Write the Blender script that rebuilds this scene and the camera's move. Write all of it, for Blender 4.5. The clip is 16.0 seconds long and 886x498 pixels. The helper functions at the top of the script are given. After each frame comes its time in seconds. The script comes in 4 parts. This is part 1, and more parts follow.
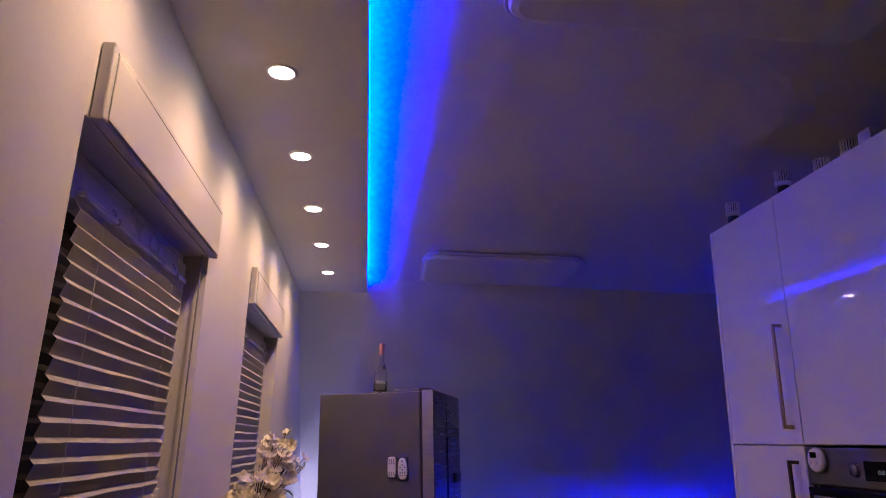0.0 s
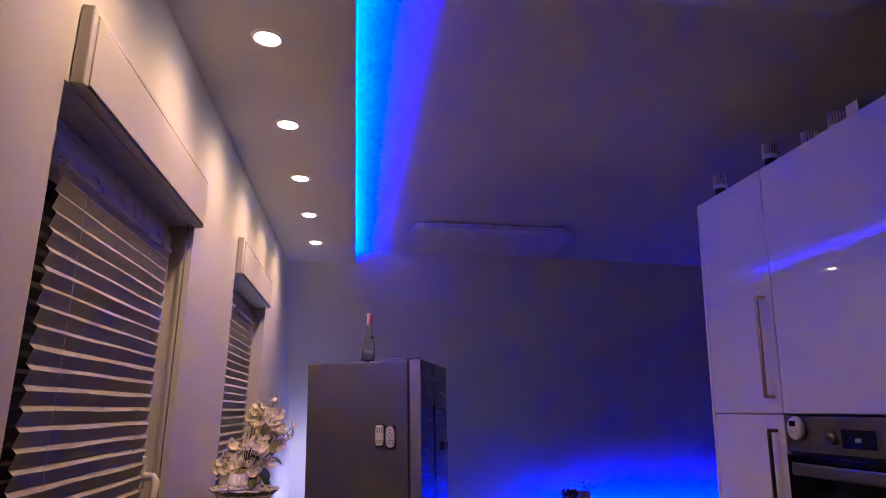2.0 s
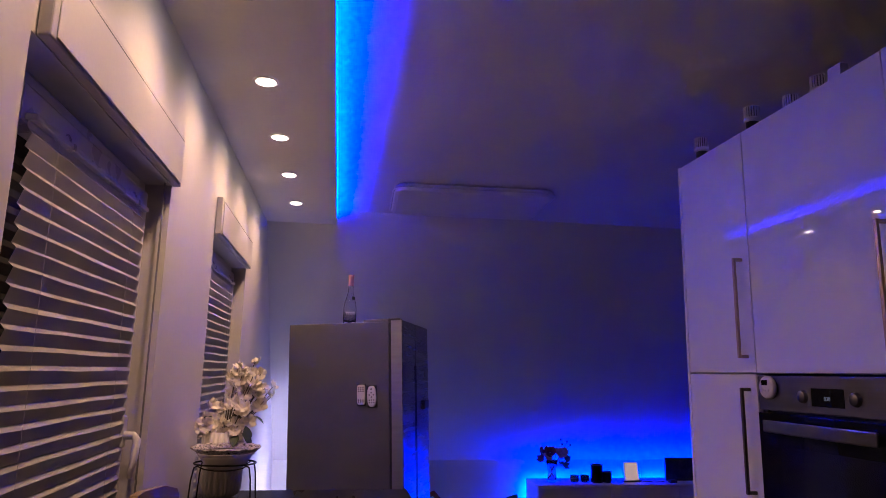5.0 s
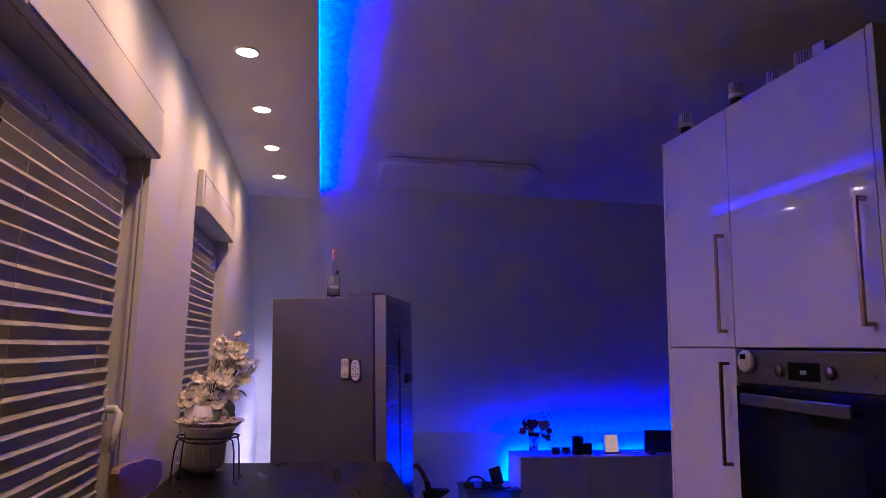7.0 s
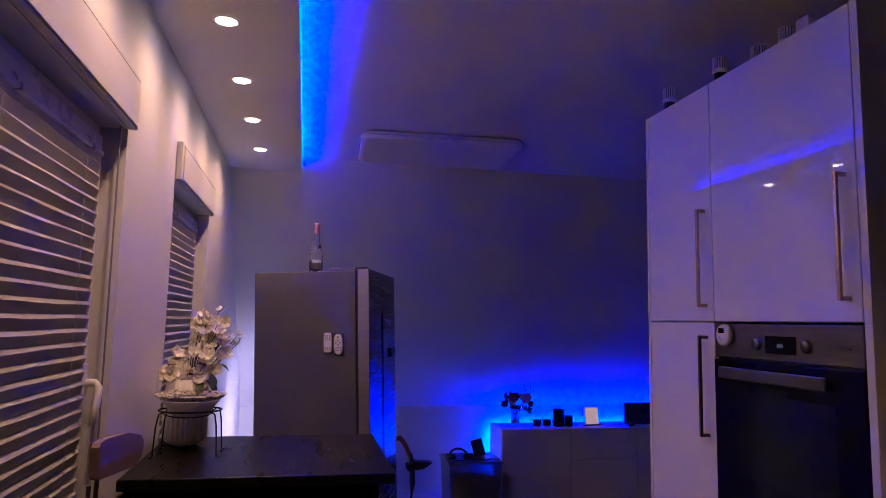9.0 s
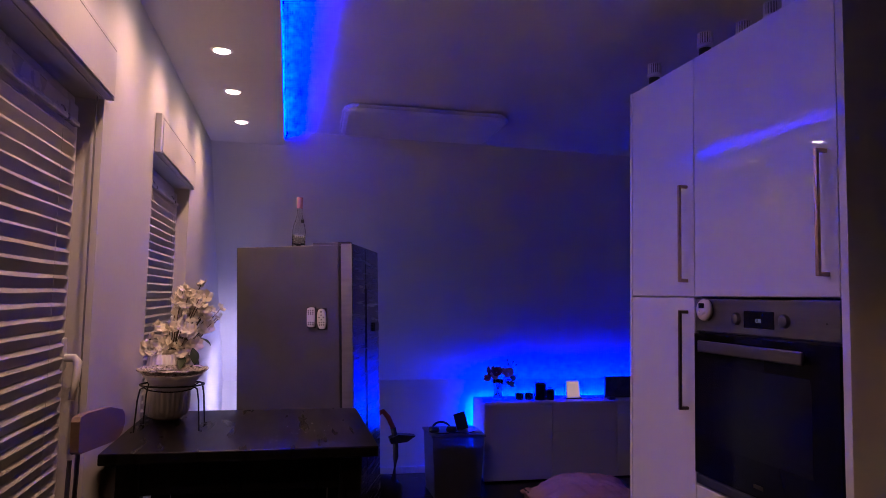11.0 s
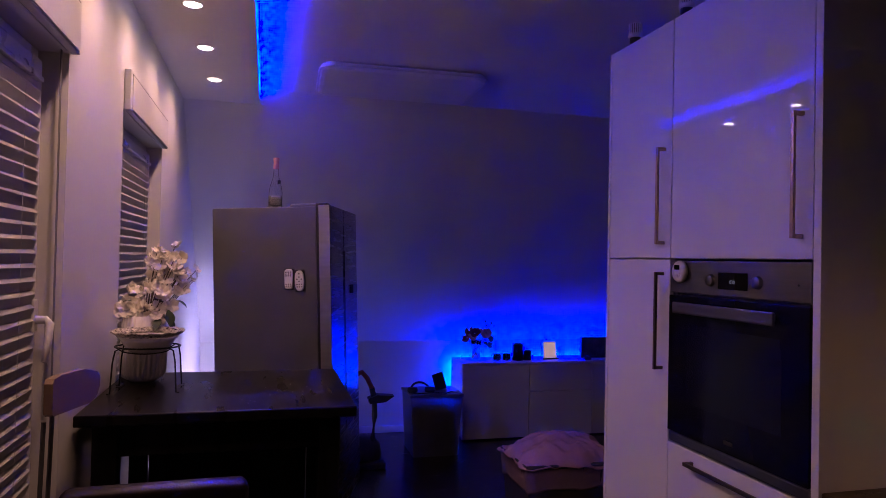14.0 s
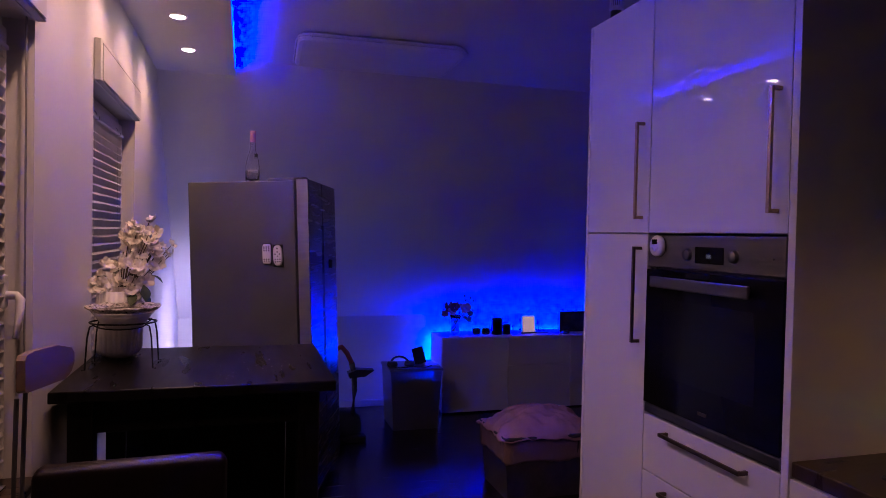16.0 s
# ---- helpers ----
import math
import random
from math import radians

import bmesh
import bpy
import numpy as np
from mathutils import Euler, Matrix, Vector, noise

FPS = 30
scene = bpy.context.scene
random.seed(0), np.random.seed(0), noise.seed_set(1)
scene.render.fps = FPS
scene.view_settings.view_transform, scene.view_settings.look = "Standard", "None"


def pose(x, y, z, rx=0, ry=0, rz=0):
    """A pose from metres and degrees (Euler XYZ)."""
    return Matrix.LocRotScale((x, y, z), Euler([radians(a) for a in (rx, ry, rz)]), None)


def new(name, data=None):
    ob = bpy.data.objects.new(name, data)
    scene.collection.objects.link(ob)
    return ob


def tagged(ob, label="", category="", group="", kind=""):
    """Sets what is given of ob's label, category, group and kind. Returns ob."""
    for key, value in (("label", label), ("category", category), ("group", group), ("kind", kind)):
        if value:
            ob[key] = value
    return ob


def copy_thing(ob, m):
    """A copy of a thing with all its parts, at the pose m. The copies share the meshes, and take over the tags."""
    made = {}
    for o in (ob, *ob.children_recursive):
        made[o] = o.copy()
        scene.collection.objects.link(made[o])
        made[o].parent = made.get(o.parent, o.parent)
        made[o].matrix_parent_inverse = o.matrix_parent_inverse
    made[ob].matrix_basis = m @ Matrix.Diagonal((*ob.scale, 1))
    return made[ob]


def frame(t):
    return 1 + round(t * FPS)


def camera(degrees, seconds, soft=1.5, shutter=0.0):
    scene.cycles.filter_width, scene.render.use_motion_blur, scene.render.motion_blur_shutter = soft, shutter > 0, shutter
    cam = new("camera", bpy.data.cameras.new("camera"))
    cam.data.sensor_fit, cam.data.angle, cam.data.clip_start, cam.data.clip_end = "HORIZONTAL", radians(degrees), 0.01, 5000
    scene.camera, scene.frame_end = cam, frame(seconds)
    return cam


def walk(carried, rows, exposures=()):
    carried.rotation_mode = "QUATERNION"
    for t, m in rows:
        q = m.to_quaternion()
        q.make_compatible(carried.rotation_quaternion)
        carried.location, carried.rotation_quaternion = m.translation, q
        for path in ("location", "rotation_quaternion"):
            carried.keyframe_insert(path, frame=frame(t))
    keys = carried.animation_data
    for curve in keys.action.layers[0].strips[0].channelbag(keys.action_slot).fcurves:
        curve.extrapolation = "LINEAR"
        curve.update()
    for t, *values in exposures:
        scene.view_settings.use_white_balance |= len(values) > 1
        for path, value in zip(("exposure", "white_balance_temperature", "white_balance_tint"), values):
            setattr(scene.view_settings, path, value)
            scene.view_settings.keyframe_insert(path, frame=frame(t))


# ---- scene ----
cam = camera(67.72, 16.0, soft=0.8)
EYE = 1.53
# seconds, drift of the eye in metres, yaw, pitch, roll in degrees: the camera turns almost on the spot
TURNS = [
    (0, -0.0104, -0.0130, 0.0022, -6.015, 16.350, -1.087),
    (0.5, -0.0098, -0.0125, 0.0022, -6.385, 15.725, -1.071),
    (1, -0.0092, -0.0119, 0.0021, -6.604, 15.118, -1.103),
    (1.5, -0.0086, -0.0113, 0.0020, -6.870, 14.484, -1.093),
    (2, -0.0080, -0.0107, 0.0019, -7.097, 13.848, -1.102),
    (2.5, -0.0074, -0.0100, 0.0018, -7.325, 13.312, -1.080),
    (3, -0.0068, -0.0093, 0.0017, -7.512, 12.753, -1.080),
    (3.5, -0.0061, -0.0086, 0.0016, -7.728, 12.208, -1.137),
    (4, -0.0055, -0.0078, 0.0014, -8.043, 11.660, -1.114),
    (6.5, -0.0021, -0.0032, 0.0006, -9.780, 8.955, -1.077),
    (7, -0.0014, -0.0022, 0.0004, -10.137, 8.422, -1.093),
    (7.5, -0.0007, -0.0011, 0.0002, -10.537, 7.873, -1.075),
    (8, 0.0000, 0.0000, 0.0000, -10.863, 7.336, -1.103),
    (8.5, 0.0007, 0.0012, -0.0002, -11.233, 6.802, -1.096),
    (9, 0.0015, 0.0024, -0.0005, -11.624, 6.259, -1.088),
    (11.5, 0.0053, 0.0090, -0.0018, -13.386, 3.596, -1.171),
    (12, 0.0061, 0.0104, -0.0021, -13.690, 3.045, -1.171),
    (12.5, 0.0069, 0.0119, -0.0024, -13.995, 2.513, -1.168),
    (13, 0.0077, 0.0134, -0.0027, -14.347, 1.970, -1.203),
    (13.5, 0.0085, 0.0150, -0.0030, -14.641, 1.443, -1.180),
    (14, 0.0094, 0.0166, -0.0034, -14.953, 0.907, -1.208),
    (14.5, 0.0102, 0.0183, -0.0037, -15.368, 0.394, -1.163),
    (15, 0.0110, 0.0199, -0.0041, -15.813, -0.142, -1.199),
    (15.5, 0.0119, 0.0217, -0.0044, -16.256, -0.690, -1.173),
    (16, 0.0128, 0.0235, -0.0048, -16.753, -1.225, -1.210),
]


def aim(x, y, z, yaw, pitch, roll):
    return (Matrix.Translation((x, y, EYE + z)) @ Matrix.Rotation(radians(yaw), 4, "Z") @ Matrix.Rotation(radians(pitch), 4, "X")
            @ Matrix.Rotation(radians(roll), 4, "Y") @ Matrix.Rotation(radians(90), 4, "X"))


walk(cam, [(t, aim(*rest)) for t, *rest in TURNS], exposures=[(0, 0.02, 6100, 24), (9, -0.06, 6000, 35), (16, -0.20, 5900, 48)])

# ---- plan ----
WALL_X = -0.495       # window wall
CAB_X = 1.346         # front of the tall units
KITCHEN_X = 1.946      # wall behind the kitchen run
ROOM_X = 4.4          # far side of the living area
BACK_Y = -2.2
KNEE_Y, KNEE_Z = 5.76, 0.80
SOFFIT_Z, CEIL_Z = 2.462, 2.540
SOFFIT_X = -0.053     # free edge of the soffit
SLOPE = (KNEE_Y - 4.245) / (SOFFIT_Z - KNEE_Z)


def slope_y(z):
    return KNEE_Y - (z - KNEE_Z) * SLOPE


# ---- light ----
world = bpy.data.worlds.new("night")
scene.world = world
world.use_nodes = True
world.node_tree.nodes["Background"].inputs[0].default_value = (0.01, 0.012, 0.03, 1)
world.node_tree.nodes["Background"].inputs[1].default_value = 0.05


WARM = (1.0, 0.59, 0.29)   # downlights
SPOT_W = 15.0
UNDER = 17.0               # lamp below the wall units


# ---- materials ----
def principled(name, color, rough=0.5, metal=0.0, **more):
    m = bpy.data.materials.new(name)
    m.use_nodes = True
    b = m.node_tree.nodes["Principled BSDF"]
    b.inputs["Base Color"].default_value = (*color, 1)
    b.inputs["Roughness"].default_value = rough
    b.inputs["Metallic"].default_value = metal
    for k, v in more.items():
        b.inputs[k.replace("_", " ")].default_value = v
    return m


def worn(name, color, color2, scale=6.0, rough=0.5, metal=0.0, bump=0.05, fine=120.0, stretch=(1, 1, 1), rough_var=0.1, spec=0.5):
    """Colour varied at two scales with fine relief."""
    m = principled(name, color, rough, metal)
    nt = m.node_tree
    n, l = nt.nodes, nt.links
    b = n["Principled BSDF"]
    tc = n.new("ShaderNodeTexCoord")
    mp = n.new("ShaderNodeMapping")
    mp.inputs["Scale"].default_value = stretch
    l.new(tc.outputs["Object"], mp.inputs["Vector"])
    big, small = n.new("ShaderNodeTexNoise"), n.new("ShaderNodeTexNoise")
    big.inputs["Scale"].default_value, big.inputs["Detail"].default_value = scale, 6
    small.inputs["Scale"].default_value, small.inputs["Detail"].default_value = fine, 4
    l.new(mp.outputs["Vector"], big.inputs["Vector"])
    l.new(mp.outputs["Vector"], small.inputs["Vector"])
    mid = n.new("ShaderNodeMath")
    mid.operation = "MULTIPLY_ADD"
    mid.inputs[1].default_value = 0.35
    l.new(small.outputs["Fac"], mid.inputs[0])
    l.new(big.outputs["Fac"], mid.inputs[2])
    ramp = n.new("ShaderNodeMapRange")
    ramp.inputs["From Min"].default_value, ramp.inputs["From Max"].default_value = 0.45, 0.9
    l.new(mid.outputs[0], ramp.inputs["Value"])
    mix = n.new("ShaderNodeMix")
    mix.data_type = "RGBA"
    mix.inputs["A"].default_value, mix.inputs["B"].default_value = (*color, 1), (*color2, 1)
    l.new(ramp.outputs["Result"], mix.inputs["Factor"])
    l.new(mix.outputs["Result"], b.inputs["Base Color"])
    rr = n.new("ShaderNodeMapRange")
    rr.inputs["To Min"].default_value, rr.inputs["To Max"].default_value = max(0.02, rough - rough_var), min(1, rough + rough_var)
    l.new(big.outputs["Fac"], rr.inputs["Value"])
    l.new(rr.outputs["Result"], b.inputs["Roughness"])
    bp = n.new("ShaderNodeBump")
    bp.inputs["Strength"].default_value, bp.inputs["Distance"].default_value = bump, 0.002
    l.new(small.outputs["Fac"], bp.inputs["Height"])
    l.new(bp.outputs["Normal"], b.inputs["Normal"])
    b.inputs["Specular IOR Level"].default_value = spec
    return m


def glow(name, color, strength):
    m = bpy.data.materials.new(name)
    m.use_nodes = True
    n = m.node_tree.nodes
    n.clear()
    e, o = n.new("ShaderNodeEmission"), n.new("ShaderNodeOutputMaterial")
    e.inputs[0].default_value, e.inputs[1].default_value = (*color, 1), strength
    m.node_tree.links.new(e.outputs[0], o.inputs[0])
    return m


PLASTER = worn("white wall paint", (0.64, 0.63, 0.62), (0.70, 0.69, 0.67), 1.6, 0.85, bump=0.12, fine=90)
CEILING = worn("white ceiling paint", (0.66, 0.65, 0.64), (0.72, 0.71, 0.70), 1.3, 0.85, bump=0.10, fine=70)
FLOOR = worn("dark wood floor", (0.014, 0.010, 0.008), (0.028, 0.020, 0.016), 3, 0.24, bump=0.1, fine=60, stretch=(1, 8, 1), spec=0.3)
GLOSS = worn("white high gloss lacquer", (0.78, 0.78, 0.79), (0.80, 0.80, 0.81), 2, 0.014, bump=0.0004, fine=9, rough_var=0.004, spec=0.32)
SATIN = worn("white satin foil", (0.72, 0.71, 0.71), (0.76, 0.75, 0.74), 3, 0.4, bump=0.02)
STEEL = worn("brushed steel", (0.17, 0.165, 0.165), (0.21, 0.205, 0.20), 3, 0.32, 1.0, bump=0.03, fine=50, stretch=(1, 1, 20))
BLACK = worn("black stained wood", (0.005, 0.004, 0.004), (0.009, 0.008, 0.008), 4, 0.30, bump=0.06, fine=40, stretch=(6, 1, 1), spec=0.12)
BLACKGLASS = principled("black oven glass", (0.004, 0.004, 0.005), 0.06, Specular_IOR_Level=0.07)
FRAMEWHITE = worn("white window plastic", (0.75, 0.75, 0.74), (0.79, 0.79, 0.77), 5, 0.3, bump=0.02)
SPOT = glow("warm lamp disc", (1.0, 0.86, 0.62), 60)


SHUTTER = worn("matt white shutter cover", (0.58, 0.57, 0.56), (0.64, 0.63, 0.61), 3, 0.8, bump=0.05, fine=120, spec=0.2)
GREYSTEEL = worn("grey painted steel", (0.115, 0.115, 0.12), (0.14, 0.14, 0.145), 4, 0.42, 0.35, bump=0.03, fine=160)
DOORSTEEL = worn("brushed steel door", (0.20, 0.20, 0.21), (0.25, 0.25, 0.25), 3, 0.26, 0.9, bump=0.02, fine=60, stretch=(1, 1, 14))
DOORTRIM = worn("pale steel trim", (0.30, 0.29, 0.30), (0.36, 0.35, 0.36), 3, 0.36, 0.6, bump=0.02, fine=60, stretch=(1, 1, 14))
RAIL = worn("satin aluminium rail", (0.70, 0.70, 0.72), (0.78, 0.78, 0.79), 8, 0.38, 0.6, bump=0.0)
BRASS = worn("brushed brass", (0.42, 0.30, 0.20), (0.50, 0.38, 0.26), 5, 0.34, 1.0, bump=0.03, fine=80, stretch=(1, 1, 10))
BRONZE = worn("dark bronze", (0.10, 0.08, 0.07), (0.14, 0.11, 0.09), 6, 0.35, 0.9, bump=0.03)
CHROME = worn("chrome", (0.62, 0.62, 0.64), (0.70, 0.70, 0.71), 8, 0.14, 1.0, bump=0.0, rough_var=0.04)
DARKPLASTIC = worn("black plastic", (0.014, 0.014, 0.016), (0.024, 0.024, 0.026), 8, 0.4, bump=0.03)
BLACKWIRE = worn("black wire", (0.012, 0.012, 0.012), (0.03, 0.028, 0.026), 20, 0.4, 0.5)
LEATHER = worn("dark brown leather", (0.007, 0.004, 0.004), (0.012, 0.007, 0.006), 14, 0.36, bump=0.35, fine=260, spec=0.18)
PLY = worn("light plywood", (0.19, 0.12, 0.065), (0.25, 0.16, 0.085), 5, 0.45, bump=0.04, fine=40, stretch=(1, 1, 8))
CERAMIC = worn("white glazed ceramic", (0.70, 0.68, 0.66), (0.78, 0.76, 0.73), 9, 0.22, bump=0.02)
PATTERN = worn("dark rim pattern", (0.015, 0.012, 0.012), (0.78, 0.72, 0.66), 130, 0.3, bump=0.05, fine=90)
PETAL = worn("cream petal", (0.74, 0.68, 0.55), (0.84, 0.80, 0.70), 30, 0.6, bump=0.1)
LEAF = worn("dark green leaf", (0.035, 0.06, 0.03), (0.06, 0.09, 0.04), 20, 0.5, bump=0.1)
STEM = worn("brown green stem", (0.09, 0.08, 0.04), (0.13, 0.10, 0.06), 30, 0.6)
ROSE = worn("dark red rose", (0.10, 0.012, 0.016), (0.18, 0.03, 0.035), 20, 0.6)
PINK = worn("dusty pink cotton", (0.46, 0.25, 0.21), (0.56, 0.33, 0.28), 7, 0.9, bump=0.5, fine=180)
LINER = worn("greyish pink liner", (0.24, 0.15, 0.14), (0.30, 0.19, 0.18), 9, 0.8, bump=0.3, fine=140)
BASKET = worn("dark woven basket", (0.03, 0.024, 0.02), (0.06, 0.045, 0.035), 20, 0.7, bump=0.6, fine=60)
PLEAT = worn("white pleated cloth", (0.70, 0.68, 0.66), (0.76, 0.74, 0.71), 12, 0.8, bump=0.15, fine=300)
MILKY = principled("milky plastic box", (0.17, 0.17, 0.21), 0.3, Transmission_Weight=0.6)
RED = worn("red plastic", (0.30, 0.05, 0.02), (0.36, 0.08, 0.03), 9, 0.4)
WHITEPLASTIC = worn("white plastic", (0.70, 0.70, 0.69), (0.76, 0.76, 0.74), 12, 0.35, bump=0.02)
GREYKEY = worn("grey rubber key", (0.16, 0.16, 0.17), (0.22, 0.22, 0.23), 20, 0.6)
COUNTER = worn("dark wood worktop", (0.035, 0.024, 0.018), (0.07, 0.045, 0.03), 5, 0.3, bump=0.08, fine=50, stretch=(1, 8, 1))
SPLASH = worn("beige backsplash", (0.50, 0.44, 0.34), (0.56, 0.50, 0.40), 4, 0.4, bump=0.05)
DARKUNIT = worn("anthracite unit front", (0.03, 0.03, 0.035), (0.045, 0.045, 0.05), 4, 0.35, bump=0.02)
GLASS = principled("clear glass", (0.95, 0.95, 0.96), 0.02, Transmission_Weight=1.0, IOR=1.45)
PANE = principled("dark night pane", (0.006, 0.007, 0.012), 0.03, IOR=1.5)
OVENPANE = principled("oven window glass", (0.005, 0.005, 0.007), 0.10, Specular_IOR_Level=0.12)
BLUE = glow("blue strip light", (0.0, 0.0065, 1.0), 1900)
SBLUE = glow("blue shelf strip light", (0.0, 0.008, 1.0), 900)
EBLUE = glow("blue end strip light", (0.0, 0.03, 1.0), 190)
PALE = glow("pale blue strip light", (0.72, 0.70, 1.0), 150)
SCREEN = glow("lit screen", (1.0, 0.72, 0.60), 0.42)
DIGIT = glow("display digits", (0.8, 0.9, 1.0), 0.13)
GREEN = glow("green diode", (0.1, 1.0, 0.35), 14.0)
# for the walls out of view: set dark to cut bounced light
UNSEENDARK = worn("dark unseen wall paint", (0.07, 0.06, 0.06), (0.09, 0.08, 0.075), 1.6, 0.85, bump=0.12, fine=90)


# ---- builders ----
def part(name, bm, material, parent=None, label="", smooth=False):
    me = bpy.data.meshes.new(name)
    bmesh.ops.recalc_face_normals(bm, faces=bm.faces)
    bm.to_mesh(me)
    bm.free()
    if smooth:
        me.polygons.foreach_set("use_smooth", [True] * len(me.polygons))
    me.materials.append(material)
    ob = new(name, me)
    if parent:
        ob.parent = parent
    if label:
        ob["label"] = label
    return ob


def thing(name, label, category, group="", kind="", at=(0, 0, 0), rz=0.0):
    e = new(name)
    e.matrix_basis = pose(*at, 0, 0, rz)
    e.empty_display_size = 0.1
    return tagged(e, label, category, group, kind)


def add_box(bm, x0, x1, y0, y1, z0, z1, bevel=0.0, segments=2):
    g = bmesh.ops.create_cube(bm, size=1.0, matrix=Matrix.Translation(((x0 + x1) / 2, (y0 + y1) / 2, (z0 + z1) / 2))
                              @ Matrix.Diagonal((abs(x1 - x0), abs(y1 - y0), abs(z1 - z0), 1)))
    if bevel:
        edges = {e for v in g["verts"] for e in v.link_edges}
        bmesh.ops.bevel(bm, geom=list(edges), offset=bevel, segments=segments, affect="EDGES", profile=0.5)
    return bm


def box(x0, x1, y0, y1, z0, z1, bevel=0.0, segments=2):
    return add_box(bmesh.new(), x0, x1, y0, y1, z0, z1, bevel, segments)


def prism(points, axis, a, b):
    """A polygon given in the other two axes, drawn out along axis from a to b."""
    bm = bmesh.new()

    def at(p, c):
        return {"x": (c, p[0], p[1]), "y": (p[0], c, p[1]), "z": (p[0], p[1], c)}[axis]
    lo = [bm.verts.new(at(p, a)) for p in points]
    hi = [bm.verts.new(at(p, b)) for p in points]
    bm.faces.new(lo)
    bm.faces.new(hi[::-1])
    for i in range(len(points)):
        j = (i + 1) % len(points)
        bm.faces.new((lo[i], lo[j], hi[j], hi[i]))
    return bm


def lathe(profile, steps=32, center=(0, 0, 0)):
    """A turned form from (radius, height) pairs."""
    bm = bmesh.new()
    rings = []
    for r, z in profile:
        if r < 1e-5:
            rings.append([bm.verts.new((center[0], center[1], center[2] + z))])
        else:
            rings.append([bm.verts.new((center[0] + r * math.cos(2 * math.pi * i / steps), center[1] + r * math.sin(2 * math.pi * i / steps), center[2] + z))
                          for i in range(steps)])
    for a, b in zip(rings, rings[1:]):
        for i in range(steps):
            j = (i + 1) % steps
            if len(a) == 1 and len(b) == 1:
                continue
            if len(a) == 1:
                bm.faces.new((a[0], b[j], b[i]))
            elif len(b) == 1:
                bm.faces.new((a[i], a[j], b[0]))
            else:
                bm.faces.new((a[i], a[j], b[j], b[i]))
    return bm


def tube(points, radius, steps=8, bm=None, closed=False):
    """A round bar along points."""
    bm = bm or bmesh.new()
    pts = [Vector(p) for p in points]
    n = len(pts)
    rings = []
    for i, p in enumerate(pts):
        a = pts[(i - 1) % n] if (closed or i) else p
        b = pts[(i + 1) % n] if (closed or i < n - 1) else p
        d = (b - a).normalized()
        side = d.cross(Vector((0, 0, 1)))
        if side.length < 0.05:
            side = d.cross(Vector((1, 0, 0)))
        side.normalize()
        up = side.cross(d)
        r = radius[i] if isinstance(radius, (list, tuple)) else radius
        rings.append([bm.verts.new(p + side * r * math.cos(2 * math.pi * k / steps) + up * r * math.sin(2 * math.pi * k / steps)) for k in range(steps)])
    for i in range(n if closed else n - 1):
        a, b = rings[i], rings[(i + 1) % n]
        for k in range(steps):
            m = (k + 1) % steps
            bm.faces.new((a[k], a[m], b[m], b[k]))
    if not closed:
        bm.faces.new(rings[0])
        bm.faces.new(rings[-1][::-1])
    return bm


def moved(e, old, at, k):
    """Set a thing built round the point old at another place and size."""
    e.matrix_basis = Matrix.Translation(at) @ Matrix.Scale(k, 4) @ Matrix.Translation([-c for c in old])
    return e


# ---- the room ----
def structure(name, bm, material, label, category=""):
    return tagged(part(name, bm, material), label, category or name.rstrip("_0123456789").replace("_", " "), kind="structure")


structure("floor", box(WALL_X - 0.3, ROOM_X, BACK_Y, KNEE_Y + 0.2, -0.1, 0), FLOOR, "dark brown wooden floor with a soft sheen")
structure("ceiling", box(WALL_X - 0.3, ROOM_X + 0.1, BACK_Y - 0.1, 4.6, CEIL_Z, CEIL_Z + 0.1), CEILING, "plain white plastered ceiling")
SOFFIT_END = slope_y(SOFFIT_Z)
structure("ceiling_soffit", prism([(WALL_X, SOFFIT_Z), (SOFFIT_X, SOFFIT_Z), (SOFFIT_X, SOFFIT_Z + 0.0300), (SOFFIT_X - 0.012, SOFFIT_Z + 0.0300), (SOFFIT_X - 0.012, SOFFIT_Z + 0.016), (SOFFIT_X - 0.062, SOFFIT_Z + 0.016), (SOFFIT_X - 0.062, CEIL_Z), (WALL_X, CEIL_Z)],
                                  "y", BACK_Y, SOFFIT_END + 0.012), CEILING, "lowered white soffit along the window wall", "soffit")

WINDOWS = [(1.021, 1.909), (2.575, 3.478)]
HEAD, SILL = 2.038, 0.875
bmw = bmesh.new()
ys = [BACK_Y, *WINDOWS[0], *WINDOWS[1], KNEE_Y + 0.2]
for a, b in ((0, 1), (2, 3), (4, 5)):
    add_box(bmw, WALL_X - 0.30, WALL_X, ys[a], ys[b], 0, CEIL_Z)
for y0, y1 in WINDOWS:
    add_box(bmw, WALL_X - 0.30, WALL_X, y0, y1, HEAD, CEIL_Z)
    add_box(bmw, WALL_X - 0.30, WALL_X, y0, y1, 0, SILL)
structure("wall_west", bmw, PLASTER, "white plastered window wall washed by warm downlights", "wall")
structure("wall_north", prism([(KNEE_Y, 0), (KNEE_Y, KNEE_Z), (slope_y(CEIL_Z), CEIL_Z), (KNEE_Y + 0.2, CEIL_Z), (KNEE_Y + 0.2, 0)], "x", WALL_X, ROOM_X), PLASTER,
          "white knee wall with the sloping roof side above", "wall")
# south and east walls stay unseen; their dark colour keeps the ceiling dim
structure("wall_south", box(WALL_X - 0.3, ROOM_X, BACK_Y - 0.1, BACK_Y, 0, CEIL_Z), UNSEENDARK, "unseen wall, coloured dark to cut bounced light", "wall")
